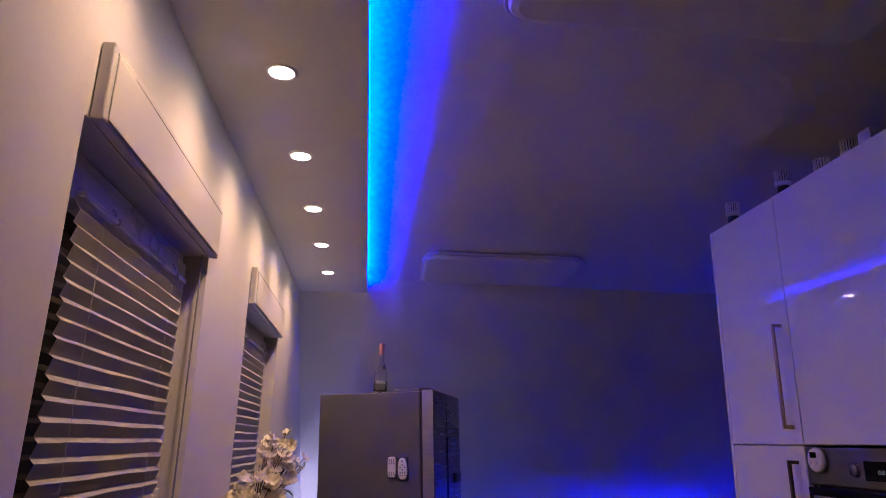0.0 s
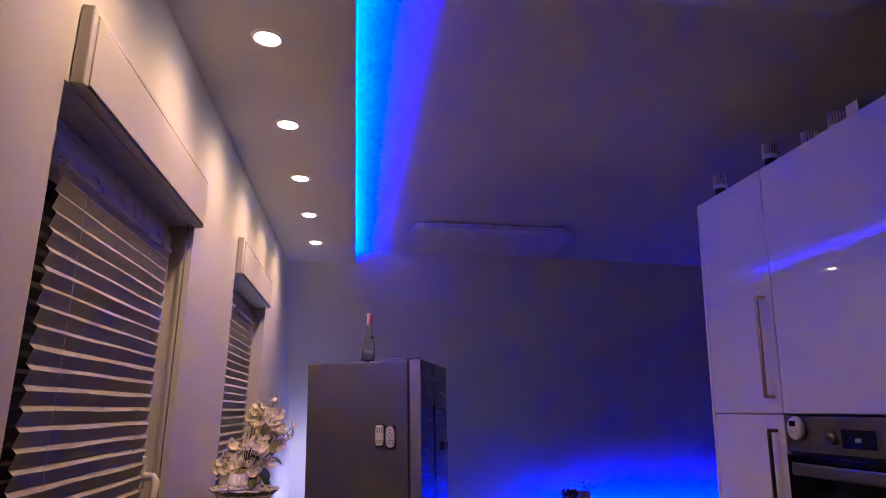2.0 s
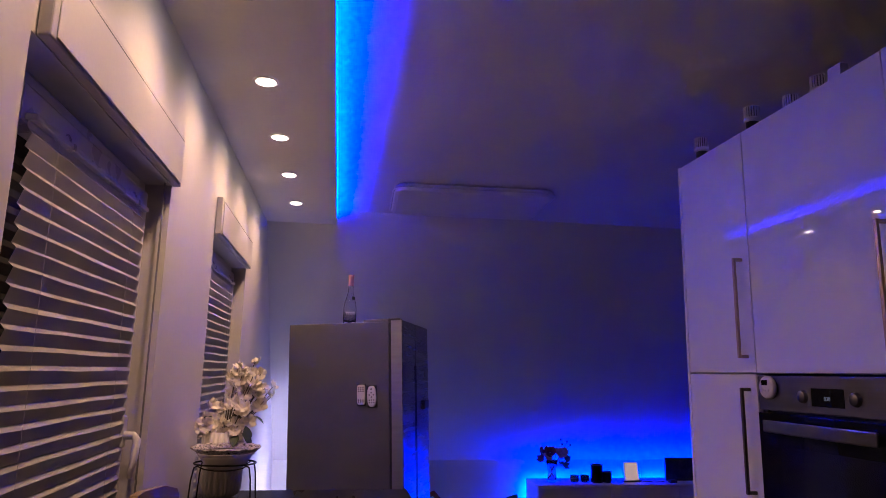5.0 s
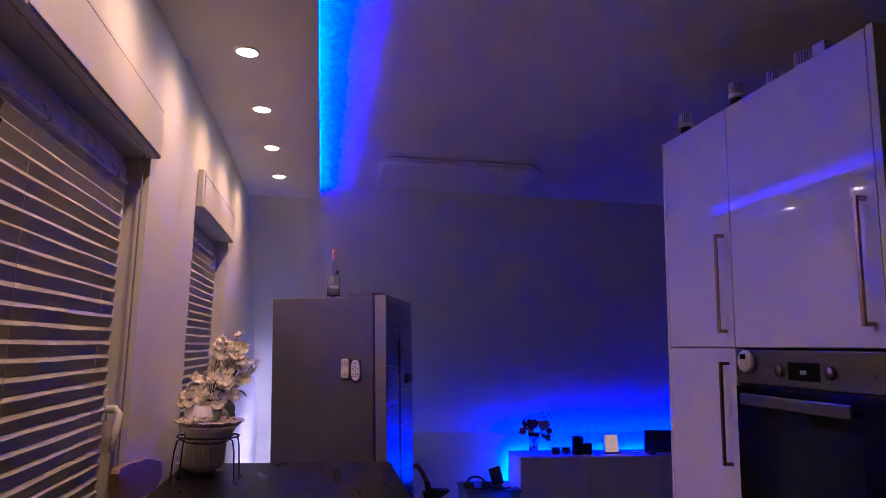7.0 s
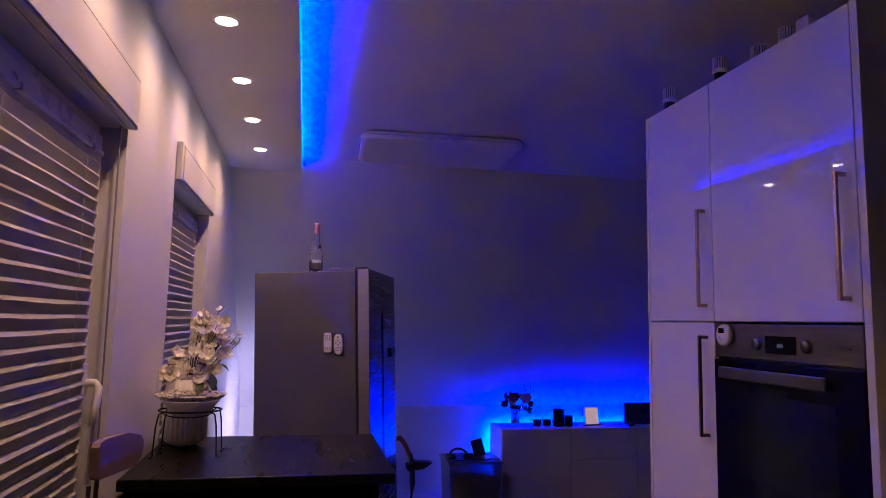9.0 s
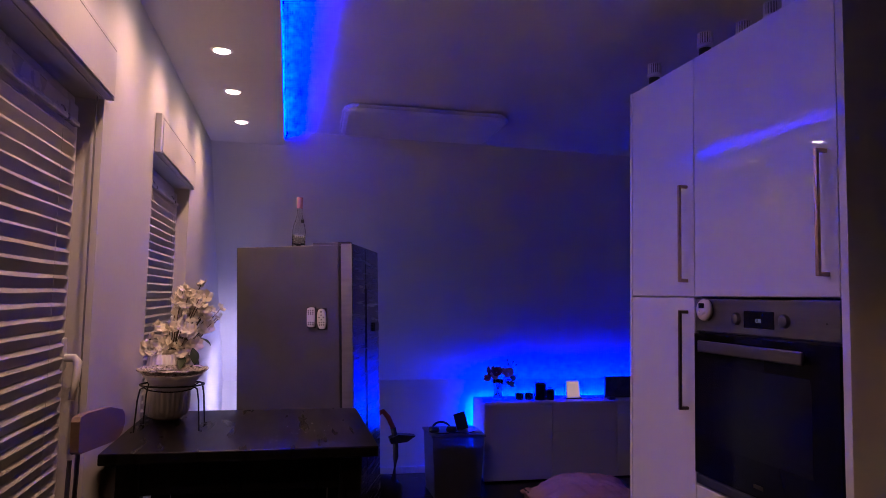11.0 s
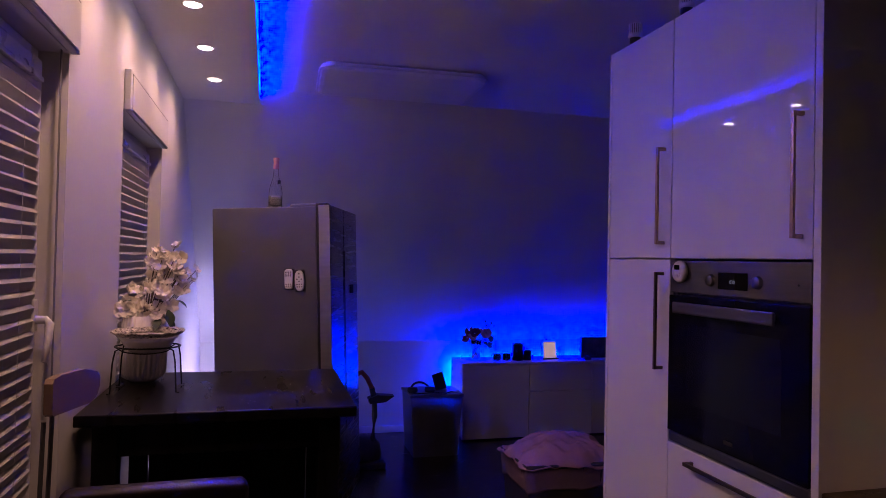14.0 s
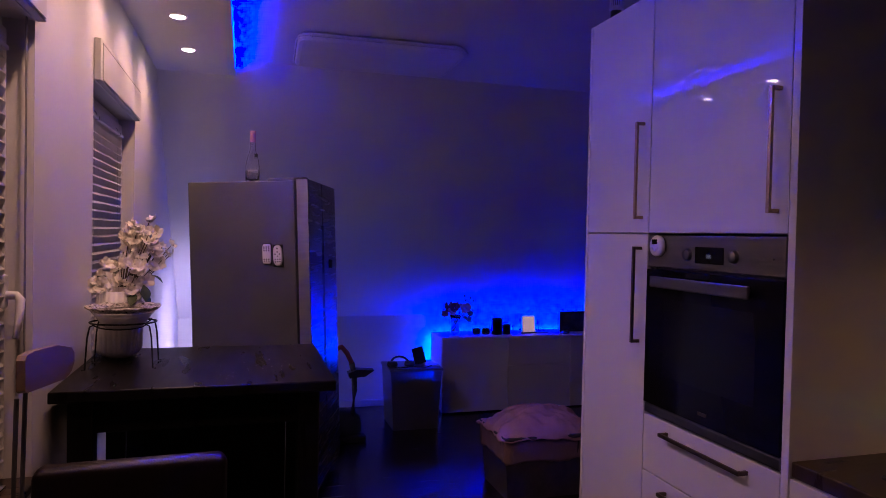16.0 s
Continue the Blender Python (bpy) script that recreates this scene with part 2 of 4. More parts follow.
structure("wall_east", box(ROOM_X, ROOM_X + 0.1, BACK_Y, KNEE_Y + 0.2, 0, CEIL_Z), UNSEENDARK, "unseen wall, coloured dark to cut bounced light", "wall")
structure("wall_kitchen", box(KITCHEN_X, KITCHEN_X + 0.1, BACK_Y, 2.38, 0, CEIL_Z), SPLASH, "beige wall behind the kitchen units", "wall")
structure("baseboard", box(WALL_X + 0.002, 3.4, KNEE_Y - 0.014, KNEE_Y, 0, 0.06, 0.003), SATIN, "white baseboard along the knee wall")


# ---- lights ----
def downlight():
    e = thing("downlight", "round recessed downlight with a glowing warm lens", "downlight", "downlights in the soffit", at=(0, 0, SOFFIT_Z))
    part("trim_ring", lathe([(0.0265, 0.003), (0.0275, -0.002), (0.031, -0.005), (0.036, -0.0045), (0.038, 0.0), (0.038, 0.003)], 40), CERAMIC, e, "white trim ring", True)
    part("lens", lathe([(0, -0.0085), (0.012, -0.0080), (0.021, -0.0062), (0.0262, -0.003), (0.027, 0.002)], 32), SPOT, e, "glowing warm lens", True)
    return e


SPOT_X, SPOT_YS = -0.280, (1.03, 1.563, 2.098, 2.632, 3.165, 3.722)
first = downlight()
first.location = (SPOT_X, SPOT_YS[0], SOFFIT_Z)
first.scale = (1.1, 1.1, 1.1)
for y in SPOT_YS[1:]:
    copy_thing(first, pose(SPOT_X, y, SOFFIT_Z))
for y in SPOT_YS:
    d = bpy.data.lights.new("downlight_beam", "SPOT")
    d.energy, d.color, d.spot_size, d.spot_blend, d.shadow_soft_size = SPOT_W, WARM, radians(157), 1.0, 0.03
    o = new("downlight_beam", d)
    o.location = (SPOT_X, y, SOFFIT_Z - 0.013)

e = thing("cove_light", "blue light strip lying hidden on the soffit's lip", "light strip")
part("strip", box(SOFFIT_X - 0.058, SOFFIT_X - 0.030, 0.95, SOFFIT_END - 0.05, SOFFIT_Z + 0.017, SOFFIT_Z + 0.021), BLUE, e)

e = thing("shelf_light", "blue light strip behind the white sideboard", "light strip")
part("strip", box(1.66, 3.6, 5.706, 5.722, 0.604, 0.620), SBLUE, e)
part("end_strip", box(1.634, 1.650, 5.706, 5.722, 0.20, 0.60), EBLUE, e)

e = thing("fridge_light", "pale light strip standing behind the refrigerator", "light strip")
part("strip", box(-0.162, -0.152, 4.95, 4.96, 0.0, 1.06), PALE, e)
# added plate, out of view: stops the strip lighting the room to its right
part("light_shield", box(-0.1515, -0.1475, 4.88, 5.06, 0.0, 1.10), DARKPLASTIC, e, "added dark shield, unseen, keeping the light to the left")


def ceiling_lamp():
    e = thing("ceiling_lamp", "flat white rounded ceiling lamp with chrome edge rails, unlit", "ceiling lamp", "ceiling lamps")
    w, h, r = 0.905, 0.60, 0.075

    def outline(inset, z, n=8):
        pts = []
        for cx, cy, a0 in ((w - r, h - r, 0), (r, h - r, 90), (r, r, 180), (w - r, r, 270)):
            for k in range(n + 1):
                a = radians(a0 + 90 * k / n)
                pts.append((cx + (r - inset) * math.cos(a), cy + (r - inset) * math.sin(a), z))
        return pts
    bm = bmesh.new()
    rings = [[bm.verts.new(p) for p in outline(i, z)] for i, z in ((0.02, 0.0), (0.004, -0.012), (0.004, -0.034), (0.012, -0.043), (0.03, -0.047))]
    for a, b in zip(rings, rings[1:]):
        for i in range(len(a)):
            j = (i + 1) % len(a)
            bm.faces.new((a[i], a[j], b[j], b[i]))
    bm.faces.new(rings[-1])
    bm.faces.new(rings[0][::-1])
    part("diffuser", bm, WHITEPLASTIC, e, "white milky diffuser")
    for z in (-0.012, -0.03):
        part("edge_rail", tube([(r, 0, z), (w - r, 0, z)], 0.0045, 8), RAIL, e)
        part("edge_rail", tube([(r, h, z), (w - r, h, z)], 0.0035, 8), RAIL, e)
    for i, sx in enumerate((0, 1)):
        for sy in (0, 1):
            pts = []
            for k in range(9):
                a = radians(90 * k / 8)
                x, y = r - (r + 0.001) * math.sin(a), r - (r + 0.001) * math.cos(a)
                pts.append(((w - x) if sx else x, (h - y) if sy else y, -0.03))
            x_end = w + 0.001 if sx else -0.001
            pts.append((x_end, (h - 0.30) if sy else 0.32, -0.03))
            part("corner_rail", tube(pts, 0.0055, 8), RAIL, e, "", True)
    return e


lamp = ceiling_lamp()
lamp.matrix_basis = pose(0.253, 3.43, CEIL_Z, 0, 0, -2.0)
copy_thing(lamp, pose(0.249, 0.73, CEIL_Z, 0, 0, -1))


# ---- windows ----
def window(n, y0, y1):
    e = tagged(new("window_%d" % n), "white plastic window in a deep reveal, dark outside", "window", kind="structure")
    xg = WALL_X - 0.13
    part("window_frame", add_box(add_box(add_box(box(xg, xg + 0.06, y0, y0 + 0.055, SILL, HEAD, 0.004), xg, xg + 0.06, y1 - 0.055, y1, SILL, HEAD, 0.004),
                                         xg, xg + 0.06, y0 + 0.055, y1 - 0.055, HEAD - 0.05, HEAD, 0.004),
                                 xg, xg + 0.06, y0 + 0.055, y1 - 0.055, SILL, SILL + 0.05, 0.004), FRAMEWHITE, e)
    a, b, z0, z1 = y0 + 0.04, y1 - 0.04, SILL + 0.035, HEAD - 0.035
    sash = add_box(add_box(box(xg + 0.02, xg + 0.082, a, a + 0.07, z0, z1, 0.006), xg + 0.02, xg + 0.082, b - 0.07, b, z0, z1, 0.006),
                   xg + 0.02, xg + 0.08, a + 0.07, b - 0.07, z1 - 0.07, z1, 0.006)
    sash = part("sash", add_box(sash, xg + 0.02, xg + 0.08, a + 0.07, b - 0.07, z0, z0 + 0.07, 0.006), FRAMEWHITE, e)
    part("pane", box(xg + 0.03, xg + 0.04, a + 0.07, b - 0.07, z0 + 0.07, z1 - 0.07), PANE, e)
    hx = xg + 0.082
    hz = 1.358
    part("handle_plate", box(hx, hx + 0.012, b - 0.05, b - 0.02, hz - 0.03, hz + 0.05, 0.004), WHITEPLASTIC, sash)
    part("window_handle", tube([(hx + 0.005, b - 0.035, hz), (hx + 0.034, b - 0.035, hz), (hx + 0.043, b - 0.037, hz - 0.010), (hx + 0.043, b - 0.048, hz - 0.055), (hx + 0.040, b - 0.062, hz - 0.10)],
                               [0.011, 0.010, 0.0105, 0.009, 0.007], 12), WHITEPLASTIC, sash, "white lever handle", True)
    part("window_sill", box(WALL_X - 0.07, WALL_X + 0.02, y0 + 0.001, y1 - 0.001, SILL, SILL + 0.018, 0.004), COUNTER, e, "dark wooden sill")
    return e


def shutter_box(y0, y1):
    e = thing("shutter_box", "white roller shutter box cover over the window", "shutter box", "shutter boxes")
    z0, z1, x1 = HEAD, 2.184, WALL_X + 0.0235
    part("cover", box(WALL_X + 0.001, x1, (y0 + 0.013 if y0 < 2 else y0), y1 + 0.010, z0, z1, 0.003), SHUTTER, e)
    part("lid", box(x1, x1 + 0.003, y0 + 0.030, y1 - 0.004, z0 + 0.006, z1 - 0.016, 0.0015), SHUTTER, e)
    part("gap_shadow_joint", box(x1 - 0.001, x1 + 0.0012, y0 + 0.030, y1 - 0.004, z1 - 0.0158, z1 - 0.0112), DARKPLASTIC, e, "dark joint above the lid")
    return e


def pleated_blind(y0, y1, z0, z1, pitch=0.0329, depth=0.0085):
    e = thing("pleated_blind", "white pleated blind let down inside the window reveal", "blind", "pleated blinds")
    x = WALL_X - 0.040
    part("head_rail", box(x - 0.012, x + 0.010, y0, y1, z1 - 0.006, z1 + 0.006, 0.003), FRAMEWHITE, e, "slim white head rail")
    part("bottom_rail", box(x - 0.012, x + 0.010, y0, y1, z0 - 0.012, z0, 0.003), CHROME, e)
    top_edge = z1 - 0.0195
    part("first_fold", box(x - depth / 2, x - depth / 2 + 0.0008, y0, y1, top_edge, z1 - 0.0062), PLEAT, e)
    n = int((top_edge - z0) / pitch)
    rng = random.Random(int(y0 * 100))
    for i in range(n):
        zt = top_edge - i * pitch
        w = [rng.uniform(-0.0012, 0.0012) for _ in range(4)]
        bm = bmesh.new()
        steps = 6
        top, mid, low = [], [], []
        for k in range(steps + 1):
            y = y0 + (y1 - y0) * k / steps
            s = 0.0012 * math.sin(k * 1.7 + i)
            top.append(bm.verts.new((x - depth / 2, y, zt)))
            mid.append(bm.verts.new((x + depth / 2, y, zt - pitch * 0.27 + s + w[0])))
            low.append(bm.verts.new((x - depth / 2, y, zt - pitch)))
        for k in range(steps):
            bm.faces.new((top[k], top[k + 1], mid[k + 1], mid[k]))
            bm.faces.new((mid[k], mid[k + 1], low[k + 1], low[k]))
        bmesh.ops.solidify(bm, geom=bm.faces[:], thickness=0.0008)
        part("pleat", bm, PLEAT, e)
    for y in (y0 + (y1 - y0) * 0.16, y1 - (y1 - y0) * 0.16):
        part("cord", tube([(x + depth / 2 + 0.0005, y, z1), (x + depth / 2 + 0.0005, y, z0)], 0.0004, 5), WHITEPLASTIC, e)
    for y in (y0 + (y1 - y0) * 0.24, y1 - (y1 - y0) * 0.13):
        hook = [(x, y, z1 + 0.004), (x, y + 0.002, z1 + 0.016), (x - 0.006, y + 0.006, z1 + 0.026), (x - 0.02, y + 0.004, z1 + 0.031), (x - 0.034, y, z1 + 0.028)]
        part("hook", tube(hook, 0.0022, 8), CHROME, e, "small metal hanging hook", True)
        part("clamp", box(x - 0.006, x + 0.012, y - 0.005, y + 0.005, z1 - 0.007, z1 + 0.007, 0.002), CHROME, e)
    return e


for n, (y0, y1) in enumerate(WINDOWS, 1):
    window(n, y0, y1)
    shutter_box(y0, y1)
    pleated_blind(y0 + (0.125 if n == 1 else 0.09), y1 - (0.085 if n == 1 else 0.112), 0.905, 1.944)
e = thing("shutter_strap", "grey pull strap of the roller shutter on the window", "strap")
part("strap", box(WALL_X - 0.010, WALL_X - 0.0085, 1.870, 1.882, 1.0, HEAD - 0.001), GREYKEY, e)


# ---- kitchen run ----
def bar_handle(parent, p, q, material, out=0.034, thick=0.006, depth=0.009):
    """An angular bar handle between two points of a front in the plane x = CAB_X."""
    (y0, z0), (y1, z1) = p, q
    x = CAB_X - 0.019
    if abs(z1 - z0) > abs(y1 - y0):
        bm = box(x - out, x - out + depth, y0 - thick, y0 + thick, z0, z1, 0.002)
        add_box(bm, x - out + depth, x, y0 - thick, y0 + thick, z1 - 0.011, z1, 0.002)
        add_box(bm, x - out + depth, x, y0 - thick, y0 + thick, z0, z0 + 0.011, 0.002)
    else:
        bm = box(x - out, x - out + depth, y0, y1, z0 - thick, z0 + thick, 0.002)
        add_box(bm, x - out + depth, x, y1 - 0.011, y1, z0 - thick, z0 + thick, 0.002)
        add_box(bm, x - out + depth, x, y0, y0 + 0.011, z0 - thick, z0 + thick, 0.002)
    return part("handle", bm, material, parent, "angular brushed metal bar handle")


def front(parent, name, y0, y1, z0, z1, material=None):
    g = 0.0021
    return part(name, box(CAB_X - 0.019, CAB_X - 0.001, y0 + g, y1 - g, z0 + g, z1 - g, 0.0018), material or GLOSS, parent)


Y_NEAR, Y_MID, Y_FAR, CAB_TOP, SPLIT = 1.370, 1.972, 2.384, 2.362, 1.545
OVEN_Z = 0.940
unit = thing("tall_oven_unit", "tall white high gloss cabinet unit with built-in oven", "cabinet")
bm = box(CAB_X + 0.012, KITCHEN_X - 0.004, Y_NEAR, Y_MID, 0.08, OVEN_Z - 0.005)
add_box(bm, CAB_X + 0.012, KITCHEN_X - 0.004, Y_NEAR, Y_MID, SPLIT, CAB_TOP - 0.002)
add_box(bm, KITCHEN_X - 0.03, KITCHEN_X - 0.004, Y_NEAR, Y_MID, OVEN_Z - 0.005, SPLIT)
part("body", bm, SATIN, unit)
part("side_panel", box(CAB_X - 0.019, KITCHEN_X - 0.004, 1.345, Y_NEAR - 0.001, 0.0, CAB_TOP, 0.0012), GLOSS, unit, "white gloss side panel")
part("plinth", box(CAB_X + 0.05, CAB_X + 0.066, Y_NEAR, Y_MID, 0, 0.08), SATIN, unit)
door = front(unit, "door", Y_NEAR, Y_MID, SPLIT, CAB_TOP)
bar_handle(door, (1.407, 1.599), (1.407, 1.925), BRASS)
z_dr = (OVEN_Z - 0.005, 0.742, 0.55, 0.08)
for a, b in zip(z_dr, z_dr[1:]):
    dr = front(unit, "drawer_front", Y_NEAR, Y_MID, b, a)
    bar_handle(dr, (1.480, a - 0.038), (1.843, a - 0.038), BRONZE)

unit = thing("tall_cabinet_unit", "narrow tall white high gloss cabinet unit", "cabinet")
part("body", box(CAB_X + 0.012, KITCHEN_X - 0.004, Y_MID + 0.001, Y_FAR, 0.08, CAB_TOP - 0.002), SATIN, unit)
part("side_panel", box(CAB_X - 0.019, KITCHEN_X + 0.10, Y_FAR + 0.001, Y_FAR + 0.017, 0.0, CAB_TOP, 0.0012), GLOSS, unit)
part("plinth", box(CAB_X + 0.05, CAB_X + 0.066, Y_MID, Y_FAR, 0, 0.08), SATIN, unit)
bar_handle(front(unit, "door", Y_MID, Y_FAR, SPLIT, CAB_TOP), (2.012, 1.594), (2.012, 1.927), BRASS)
bar_handle(front(unit, "door", Y_MID, Y_FAR, 0.08, SPLIT), (2.012, 1.167), (2.012, 1.499), BRONZE)


def word(name, text, size, m, material, parent):
    c = bpy.data.curves.new(name, "FONT")
    c.body, c.size, c.extrude, c.align_x, c.align_y = text, size, 0.0002, "CENTER", "CENTER"
    tmp = bpy.data.objects.new(name, c)
    scene.collection.objects.link(tmp)
    me = bpy.data.meshes.new_from_object(tmp.evaluated_get(bpy.context.evaluated_depsgraph_get()))
    bpy.data.objects.remove(tmp)
    me.materials.clear()
    me.materials.append(material)
    ob = new(name, me)
    ob.parent = parent
    ob.matrix_basis = m
    return ob


def oven():
    e = thing("oven", "built-in oven with steel panel and black glass door", "oven")
    x, y0, y1, z1 = CAB_X - 0.019, Y_NEAR + 0.004, Y_MID - 0.003, SPLIT - 0.006
    zp = 1.433
    part("body", box(CAB_X, CAB_X + 0.5, y0 + 0.02, y1 - 0.02, OVEN_Z + 0.01, z1 - 0.01), DARKPLASTIC, e)
    part("control_panel", box(x, CAB_X, y0, y1, zp, z1, 0.003), STEEL, e, "brushed steel control panel")
    door = part("door", box(x - 0.004, CAB_X, y0, y1, OVEN_Z + 0.035, zp - 0.008, 0.0008), BLACKGLASS, e, "black glass oven door")
    part("door_window", box(x - 0.0052, x - 0.0042, y0 + 0.09, y1 - 0.10, OVEN_Z + 0.14, zp - 0.10), OVENPANE, door)
    part("base_trim", box(x, CAB_X, y0, y1, OVEN_Z, OVEN_Z + 0.031, 0.003), STEEL, e, "steel strip below the door")
    hz = 1.389
    bm = box(x - 0.034, x - 0.024, 1.467, 1.909, hz - 0.020, hz + 0.016, 0.003)
    add_box(bm, x - 0.025, x - 0.004, 1.488, 1.503, hz - 0.010, hz + 0.008, 0.001)
    add_box(bm, x - 0.025, x - 0.004, 1.874, 1.889, hz - 0.010, hz + 0.008, 0.001)
    part("handle", bm, STEEL, door, "flat steel bar handle")
    turn = Matrix.Rotation(radians(-90), 4, "Y")
    for y in (1.760, 1.560):
        k = part("knob", lathe([(0, 0.010), (0.015, 0.010), (0.0168, 0.0085), (0.0175, 0.001), (0.0195, 0.0006), (0.0195, -0.001)], 32), STEEL, e, "round steel knob", True)
        k.matrix_basis = Matrix.Translation((x, y, 1.480)) @ turn
    part("display", box(x - 0.0015, x, 1.600, 1.726, 1.455, 1.505, 0.001), BLACKGLASS, e, "black display")
    word("digits", "030", 0.016, Matrix.Translation((x - 0.002, 1.663, 1.477)) @ Euler((radians(90), 0, radians(-90))).to_matrix().to_4x4(), DIGIT, e)
    part("badge", box(x - 0.0048, x - 0.0041, 1.649, 1.689, OVEN_Z + 0.061, OVEN_Z + 0.072), BRONZE, door, "small plain grey badge")
    part("lamp_dot", lathe([(0, 0.001), (0.003, 0.001), (0.003, 0)], 12), DARKPLASTIC, e).matrix_basis = Matrix.Translation((x, 1.414, 1.479)) @ turn
    return e


oven()


def kitchen_timer():
    e = thing("kitchen_timer", "round white magnetic kitchen timer stuck on the oven panel", "timer")
    part("body", lathe([(0, 0.018), (0.024, 0.018), (0.031, 0.015), (0.034, 0.009), (0.033, 0.002), (0.030, 0)], 40), WHITEPLASTIC, e, "", True)
    part("display", box(-0.014, 0.012, 0.006, 0.021, 0.0182, 0.0192, 0.001), BLACKGLASS, e, "small dark display")
    for x, y in ((-0.012, -0.008), (0.001, -0.013), (0.013, -0.008)):
        part("button", lathe([(0, 0.0205), (0.004, 0.020), (0.0045, 0.018)], 14, (x, y, 0)), SATIN, e)
    e.matrix_basis = Matrix.Translation((CAB_X - 0.0195, 1.907, 1.503)) @ Matrix(((0, 0, -1, 0), (-1, 0, 0, 0), (0, 1, 0, 0), (0, 0, 0, 1))) @ Matrix.Diagonal((1.06, 1.06, 1, 1))
    return e


kitchen_timer()

e = thing("worktop", "dark wooden kitchen worktop beside the tall unit", "worktop")
part("slab", box(CAB_X - 0.012, KITCHEN_X - 0.002, BACK_Y + 0.01, 1.343, 0.936, 0.976, 0.004), COUNTER, e)
for k in range(4):
    y1 = 1.342 - 0.6 * k
    u = thing("base_unit", "white gloss kitchen base unit below the worktop", "cabinet", "base units")
    part("body", box(CAB_X, KITCHEN_X - 0.004, y1 - 0.598, y1, 0.08, 0.934), SATIN, u)
    part("plinth", box(CAB_X + 0.05, CAB_X + 0.066, y1 - 0.598, y1, 0, 0.08), SATIN, u)
    for a, b in ((0.935, 0.742), (0.742, 0.08)):
        bar_handle(front(u, "drawer_front", y1 - 0.599, y1, b, a), (y1 - 0.47, a - 0.04), (y1 - 0.13, a - 0.04), BRONZE)
    w = thing("wall_unit", "dark kitchen wall unit above the worktop", "cabinet", "wall units")
    part("body", box(1.660, KITCHEN_X - 0.002, y1 - 0.598, y1 - 0.003, SPLIT, CAB_TOP), DARKUNIT, w)
    part("door", box(1.640, 1.659, y1 - 0.596, y1 - 0.005, SPLIT - 0.004, CAB_TOP, 0.002), DARKUNIT, w)
    part("edge_strip", box(1.6385, 1.6395, y1 - 0.596, y1 - 0.005, SPLIT - 0.004, SPLIT - 0.001), STEEL, w, "thin steel bottom edge")
u = thing("under_cabinet_lamp", "warm lamp strip below the wall units", "lamp")
part("housing", box(1.78, 1.82, 0.15, 0.75, SPLIT - 0.014, SPLIT - 0.0005, 0.002), WHITEPLASTIC, u)
part("lens", box(1.785, 1.815, 0.16, 0.74, SPLIT - 0.016, SPLIT - 0.0142), glow("warm kitchen lamp", (1.0, 0.52, 0.20), UNDER), u)
s = thing("diode_string", "string of small green diodes along the worktop's back", "light string")
part("wire", tube([(1.928, 0.76, 0.993), (1.928, 1.28, 0.993)], 0.0012, 6), DARKPLASTIC, s)
for k in range(22):
    part("diode", lathe([(0, 0.004), (0.0018, 0.003), (0.002, 0)], 8, (1.927, 0.765 + k * 0.0235, 0.994)), GREEN, s)
m = thing("black_tray", "flat black tray lying on the worktop", "tray")
part("tray", box(1.44, 1.69, 0.93, 1.19, 0.9765, 0.988, 0.005), DARKPLASTIC, m)


def ribbed_jar():
    e = thing("ribbed_jar", "small ribbed grey jar with white ring and black foot", "jar", "jars on the tall units", at=(1.30, 2, CAB_TOP))
    part("foot", lathe([(0, 0), (0.017, 0), (0.0188, 0.004), (0.0188, 0.028), (0, 0.028)], 24), DARKPLASTIC, e, "black foot", True)
    part("ring", lathe([(0.020, 0.028), (0.0235, 0.029), (0.024, 0.034), (0.0235, 0.042), (0.020, 0.043)], 28), WHITEPLASTIC, e, "pale ring", True)
    part("core", lathe([(0, 0.043), (0.0200, 0.043), (0.0188, 0.076), (0.0, 0.078)], 24), GREYKEY, e, "", True)
    rib = None
    for k in range(18):
        if rib is None:
            rib = part("rib", box(0.0192, 0.0228, -0.0020, 0.0020, 0.043, 0.078, 0.001, 1), WHITEPLASTIC, e)
        else:
            r = new("rib", rib.data)
            r.parent = e
            r.matrix_basis = Matrix.Rotation(2 * math.pi * k / 18, 4, "Z")
    return e


jar = ribbed_jar()
jar.matrix_basis = pose(1.362, 2.275, CAB_TOP) @ Matrix.Scale(1.12, 4)
for x, y, a in ((1.366, 1.958, 4), (1.432, 1.845, 9), (1.420, 1.70, 13)):
    copy_thing(jar, pose(x, y, CAB_TOP, 0, 0, a))
b = thing("small_carton", "small white carton standing on the tall unit", "carton")
part("carton", box(1.410, 1.440, 1.60, 1.65, CAB_TOP, CAB_TOP + 0.085, 0.002), SATIN, b)


# ---- dining corner ----
ZT = 1.08
t = thing("bar_table", "black-stained wooden bar table with crumbs on top", "table")
part("tabletop", box(-0.487, 0.284, 2.008, 2.690, ZT - 0.032, ZT, 0.004), BLACK, t)
for x0, x1, y0, y1 in ((-0.44, 0.238, 2.065, 2.085), (-0.44, 0.238, 2.61, 2.63), (-0.44, -0.42, 2.085, 2.61), (0.218, 0.238, 2.085, 2.61)):
    part("apron", box(x0, x1, y0, y1, ZT - 0.132, ZT - 0.033, 0.002), BLACK, t)
for x in (-0.448, 0.175):
    for y in (2.045, 2.588):
        part("leg", box(x, x + 0.065, y, y + 0.065, 0, ZT - 0.033, 0.004), BLACK, t)
# added sheet between the back legs, stands in for the dark under the table
part("shade_panel", box(-0.382, 0.172, 2.592, 2.606, 0.10, ZT - 0.133, 0.002), BLACK, t, "added black panel that darkens the space under the table")
